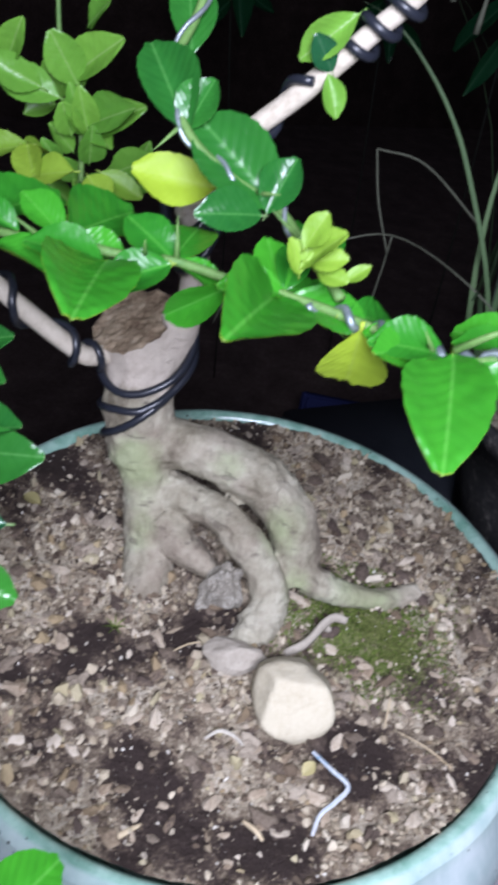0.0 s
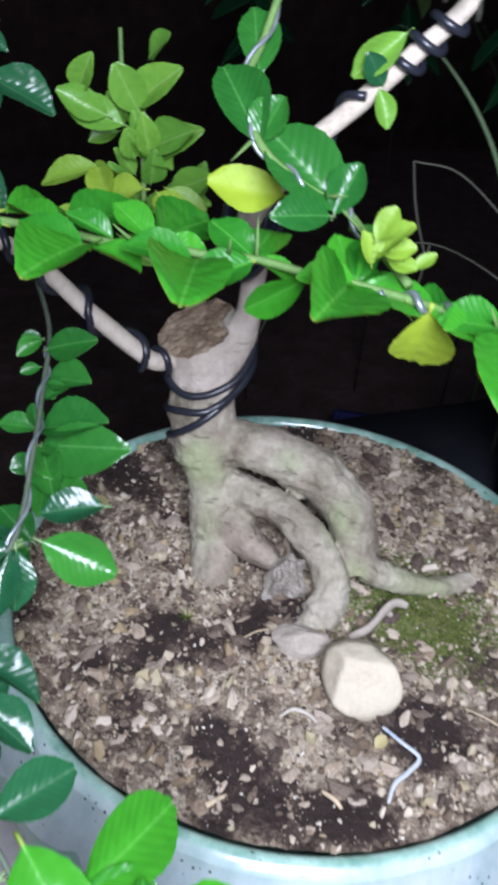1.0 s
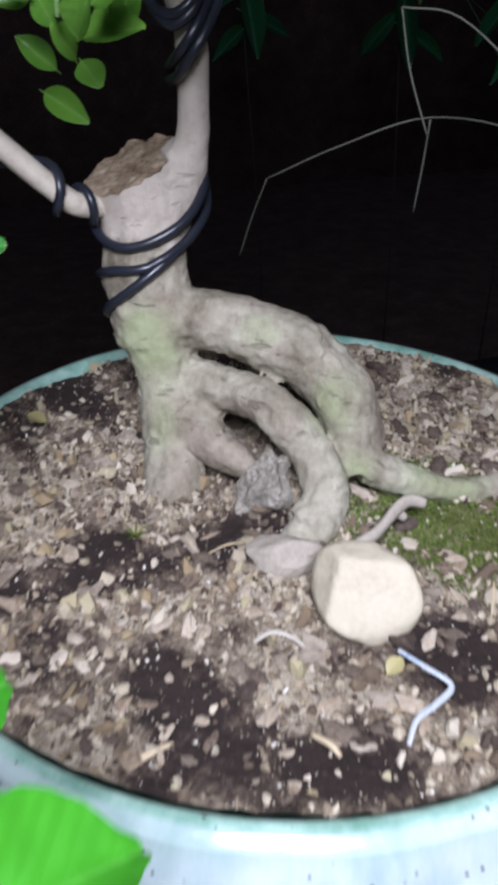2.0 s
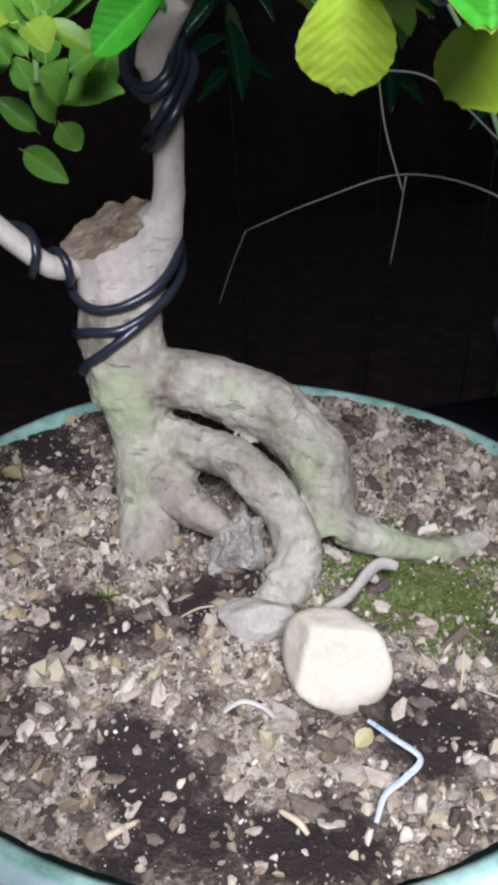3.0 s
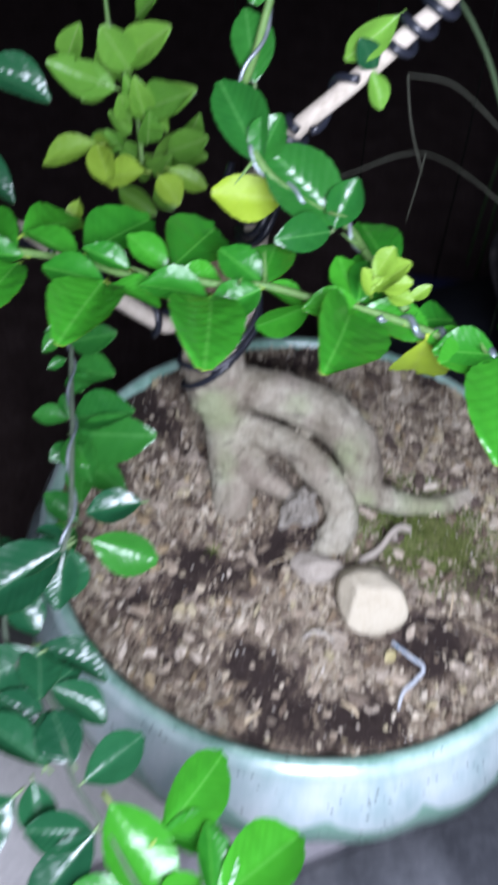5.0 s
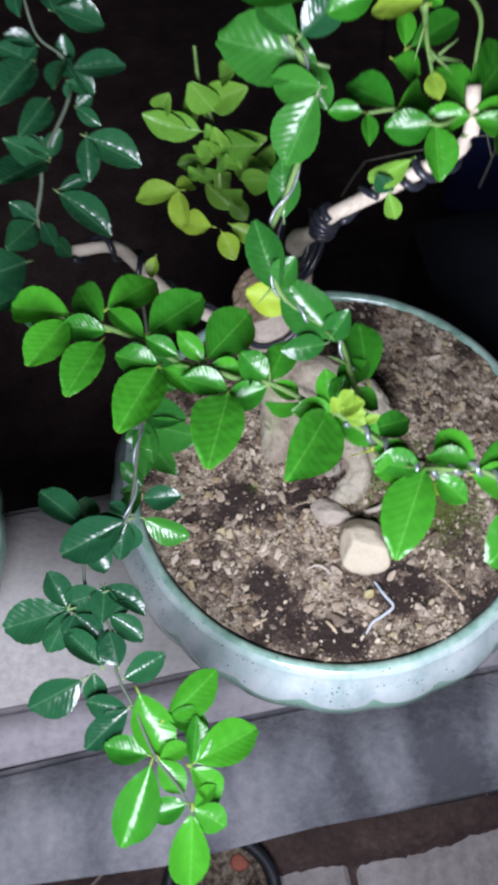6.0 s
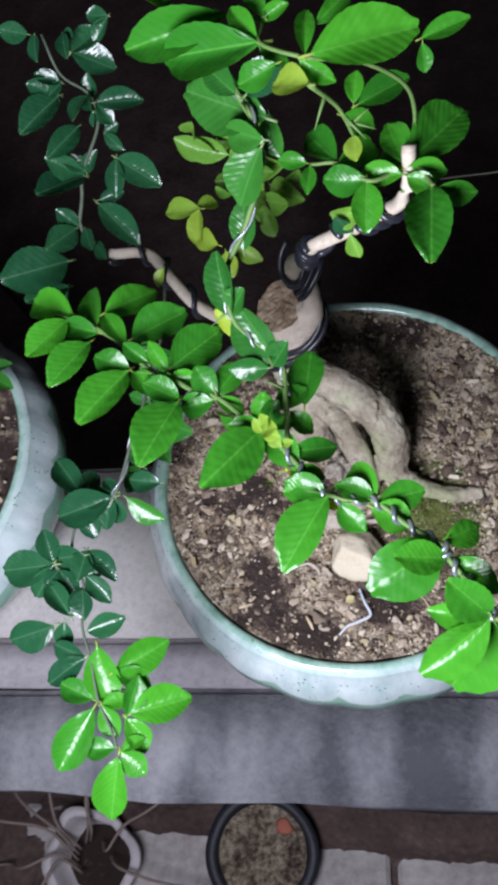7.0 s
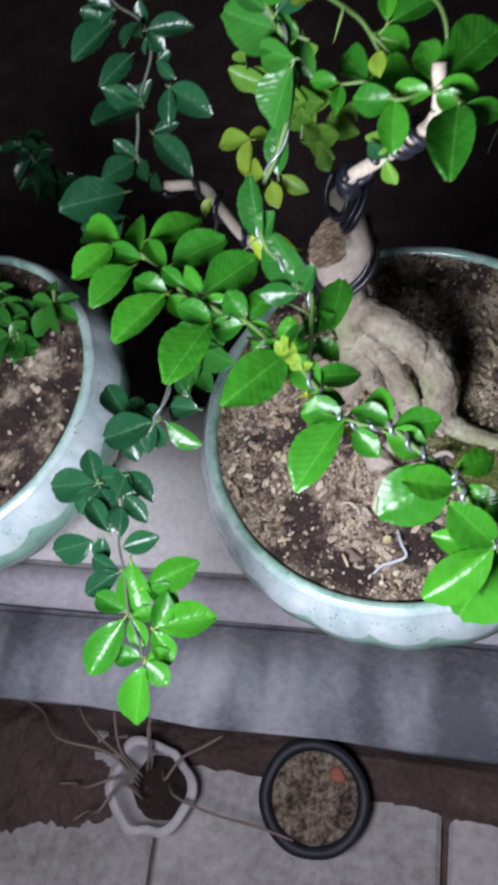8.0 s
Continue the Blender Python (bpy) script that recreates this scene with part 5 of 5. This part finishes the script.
crate = thing("plastic_crate", "closed dark blue plastic crate on the earth behind the wall", "crate", at=(0.152, 0.93, GROUND + 0.065))
for name, tall, grow, up in (("crate_body", 0.13, 1.0, 0.0), ("crate_rim", 0.018, 1.06, 0.061)):
    bm = bmesh.new()
    bmesh.ops.create_cube(bm, size=1.0)
    for v in bm.verts:
        k = grow * (1.0 if v.co.z > 0 or up else 0.88)
        v.co = Vector((v.co.x * 0.27 * k, v.co.y * 0.24 * k, v.co.z * tall + up))
    lid = [f for f in bm.faces if f.normal.z > 0.9]
    bmesh.ops.inset_region(bm, faces=lid, thickness=0.012)
    bmesh.ops.translate(bm, verts=lid[0].verts[:], vec=(0, 0, -0.012))
    bmesh.ops.bevel(bm, geom=list(bm.edges), offset=0.004, segments=2, affect="EDGES")
    part(name, bm, BLUE, crate)

# dark earth on the paving
def earth_heap(name, cx, cy, rx, ry, high, seed, label):
    bm = bmesh.new()
    bmesh.ops.create_grid(bm, x_segments=220, y_segments=60, size=1.0)
    for v in bm.verts:
        x, y = v.co.x, v.co.y
        d = math.hypot(x, y)
        edge = 1 - d * (1 + 0.35 * noise.noise(Vector((x * 2.2 + seed, y * 2.2, 1))))
        lump = noise.noise(Vector((x * rx * 40 + seed, y * ry * 40, 3))) + 0.5 * noise.noise(Vector((x * rx * 130, y * ry * 130, 3)))
        v.co = Vector((cx + x * rx, cy + y * ry, GROUND - 0.004 + min(0.020 + high, max(-0.02, edge * 0.06)) + 0.006 * lump))
    bm.transform(WALL)
    return single(name, bm, EARTH, label, "earth", "", "stuff")


earth_heap("earth_heap", -0.62, -0.272, 0.21, 0.135, 0.012, 2.0, "dark loose earth lying on the paving beside the white pot")
earth_heap("earth_heap", -0.05, -0.215, 0.62, 0.050, 0.014, 5.0, "thin drift of brown earth along the foot of the wall")

# low pots on the paving
white = small_pot("white_pot", "small dirty white pot with dry stems", (-0.204, -0.422, GROUND + 0.080), 0.064, 0.080, WHITE_PLASTIC, 0.22, -0.046, 0.80, -0.05)
black = small_pot("black_pot", "wide black pot of earth standing on paving", (-0.015, -0.298, GROUND + 0.070), 0.074, 0.070, DARK_PLASTIC, 0.03, -0.010, 0.80, 0.46)
bm = bmesh.new()
rock(bm, (0, 0, 0), 0.013, 4, 0.3, 2, (1, 0.8, 0.35), 0.3)
sh = single("terracotta_shard", bm, TERRACOTTA, "red terracotta shard on the black pot's earth", "shard")
sh.location = (-0.006, -0.257, GROUND + 0.062)
stem_rng = random.Random(12)
dead = thing("dry_plant", "leafless dry stems leaning out of the white pot", "plant", at=(-0.204, -0.422, GROUND + 0.065))
for k, (a, ln, sag) in enumerate(((3.0, 0.17, 0.03), (2.3, 0.15, -0.01), (3.7, 0.12, 0.05), (0.3, 0.16, 0.03), (1.2, 0.10, -0.02), (2.7, 0.21, 0.05), (3.3, 0.22, 0.06), (2.0, 0.12, 0.0), (4.1, 0.10, 0.04))):
    d = Vector((math.cos(a), math.sin(a), 0))
    side_d = Vector((-d.y, d.x, 0))
    j = [stem_rng.uniform(-0.014, 0.014) for _ in range(3)]
    pts = [d * 0.02 + side_d * 0.01, d * ln * 0.3 + side_d * j[0] + Vector((0, 0, 0.040)), d * ln * 0.65 + side_d * j[1] + Vector((0, 0, 0.050)), d * ln + side_d * j[2] + Vector((0, 0, 0.046 - sag)), d * ln * 1.3 + side_d * (j[2] + 0.3 * j[1]) + Vector((0, 0, 0.034 - sag))]
    bm = bmesh.new()
    tube(bm, [tuple(q) for q in curve_points([tuple(p) for p in pts], 5)], 0.0019, 6, 0.3)
    part("stem", bm, DRY, dead)

# seedlings in the neighbouring pot
weed_rng = random.Random(17)
for cx, cy, count, reach, z0 in ((-0.292, -0.104, 13, 0.028, 0.002), (-0.318, -0.092, 14, 0.032, 0.006), (-0.345, -0.085, 10, 0.030, 0.008), (-0.270, -0.066, 6, 0.034, 0.024)):
    weed = thing("seedling", "low leafy green seedling in the neighbouring pot", "plant", "seedlings", (0, 0, 0))
    bm = bmesh.new()
    tube(bm, [(cx - 0.01, cy - 0.01, 0.0), (cx, cy, z0 + 0.015), (cx + 0.008, cy + 0.005, z0 + 0.035)], 0.0013, 6)
    st = part("stem", bm, STEM, weed)
    for k in range(count):
        a = k * 2.4
        b = Vector((cx, cy, z0 + 0.012 + 0.0016 * k))
        t = b + Vector((math.cos(a) * reach * weed_rng.uniform(0.5, 1), math.sin(a) * reach * weed_rng.uniform(0.5, 1), weed_rng.uniform(-0.006, 0.01)))
        put_leaf(b, t, "deep", st, (0, -0.2, 1), 0.3)

shrub = thing("garden_shrub", "leafy green shrub growing behind the wall", "shrub", at=(0, 0, 0))
bm = bmesh.new()
tube(bm, [(-0.72, 0.20, GROUND), (-0.71, 0.18, -0.45), (-0.70, 0.16, -0.28), (-0.70, 0.155, -0.17)], [0.007, 0.005, 0.003, 0.002], 7, 0.1)
shrub_stem = part("stem", bm, STEM_OLD, shrub)
for k in range(22):
    a = k * 2.4
    p = Vector((-0.70, 0.156, -0.27 + 0.0045 * k))
    q = p + Vector((math.cos(a), math.sin(a), 0)) * weed_rng.uniform(0.025, 0.045) + Vector((0, 0, weed_rng.uniform(-0.012, 0.01)))
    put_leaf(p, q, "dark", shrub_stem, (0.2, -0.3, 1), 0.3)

# the dim growth further back in the garden
bush = thing("garden_shrub", "tall shrub of drooping narrow leaves, dim in the dark", "shrub", at=(0, 0, 0))
bush_rng = random.Random(23)
for bx, by, ztop in ((-0.22, 1.14, 0.42), (0.02, 1.25, 0.48), (0.20, 1.10, 0.46)):
    bm = bmesh.new()
    tube(bm, [tuple(q) for q in curve_points([(bx + 0.03, by + 0.10, GROUND), (bx + 0.02, by + 0.06, -0.3), (bx, by, 0.05), (bx - 0.02, by - 0.03, ztop)], 6)], 0.0018, 6, 0.2)
    stalk = part("stem", bm, DARK_STEM, bush)
    for k in range(17):
        z = 0.06 + (ztop - 0.04) * k / 16
        a = k * 2.4 + bx * 9
        p = Vector((bx - 0.02 * z, by - 0.05 * z, z))
        q = p + Vector((math.cos(a) * 0.08, math.sin(a) * 0.08, bush_rng.uniform(-0.11, -0.03)))
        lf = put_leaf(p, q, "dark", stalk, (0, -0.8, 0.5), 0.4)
        lf.scale.x *= 0.45
twigs = thing("dead_twig", "pale dead leaf stalks hanging above the grass", "plant", at=(0, 0, 0))
for rows in (((33, 350, 265), (36, 350, 240), (33, 350, 215)), ((56, 350, 275), (55, 352, 240), (57, 350, 206)), ((80, 352, 270), (79, 350, 235), (77, 350, 190)), ((20, 352, 268), (56, 350, 262), (95, 352, 272))):
    bm = bmesh.new()
    tube(bm, [tuple(q) for q in curve_points(metres(rows), 6)], [0.0013 + 0.0012 * math.sin(i * 0.7) ** 2 for i in range(13)], 6, 0.4)
    part("stalk", bm, STALK, twigs)
bm = bmesh.new()
tube(bm, [tuple(q) for q in curve_points(metres(((150, 330, -125), (140, 345, 60), (118, 352, 200), (95, 352, 272))), 6)], 0.0016, 6, 0.2)
part("stem", bm, STEM_OLD, twigs)
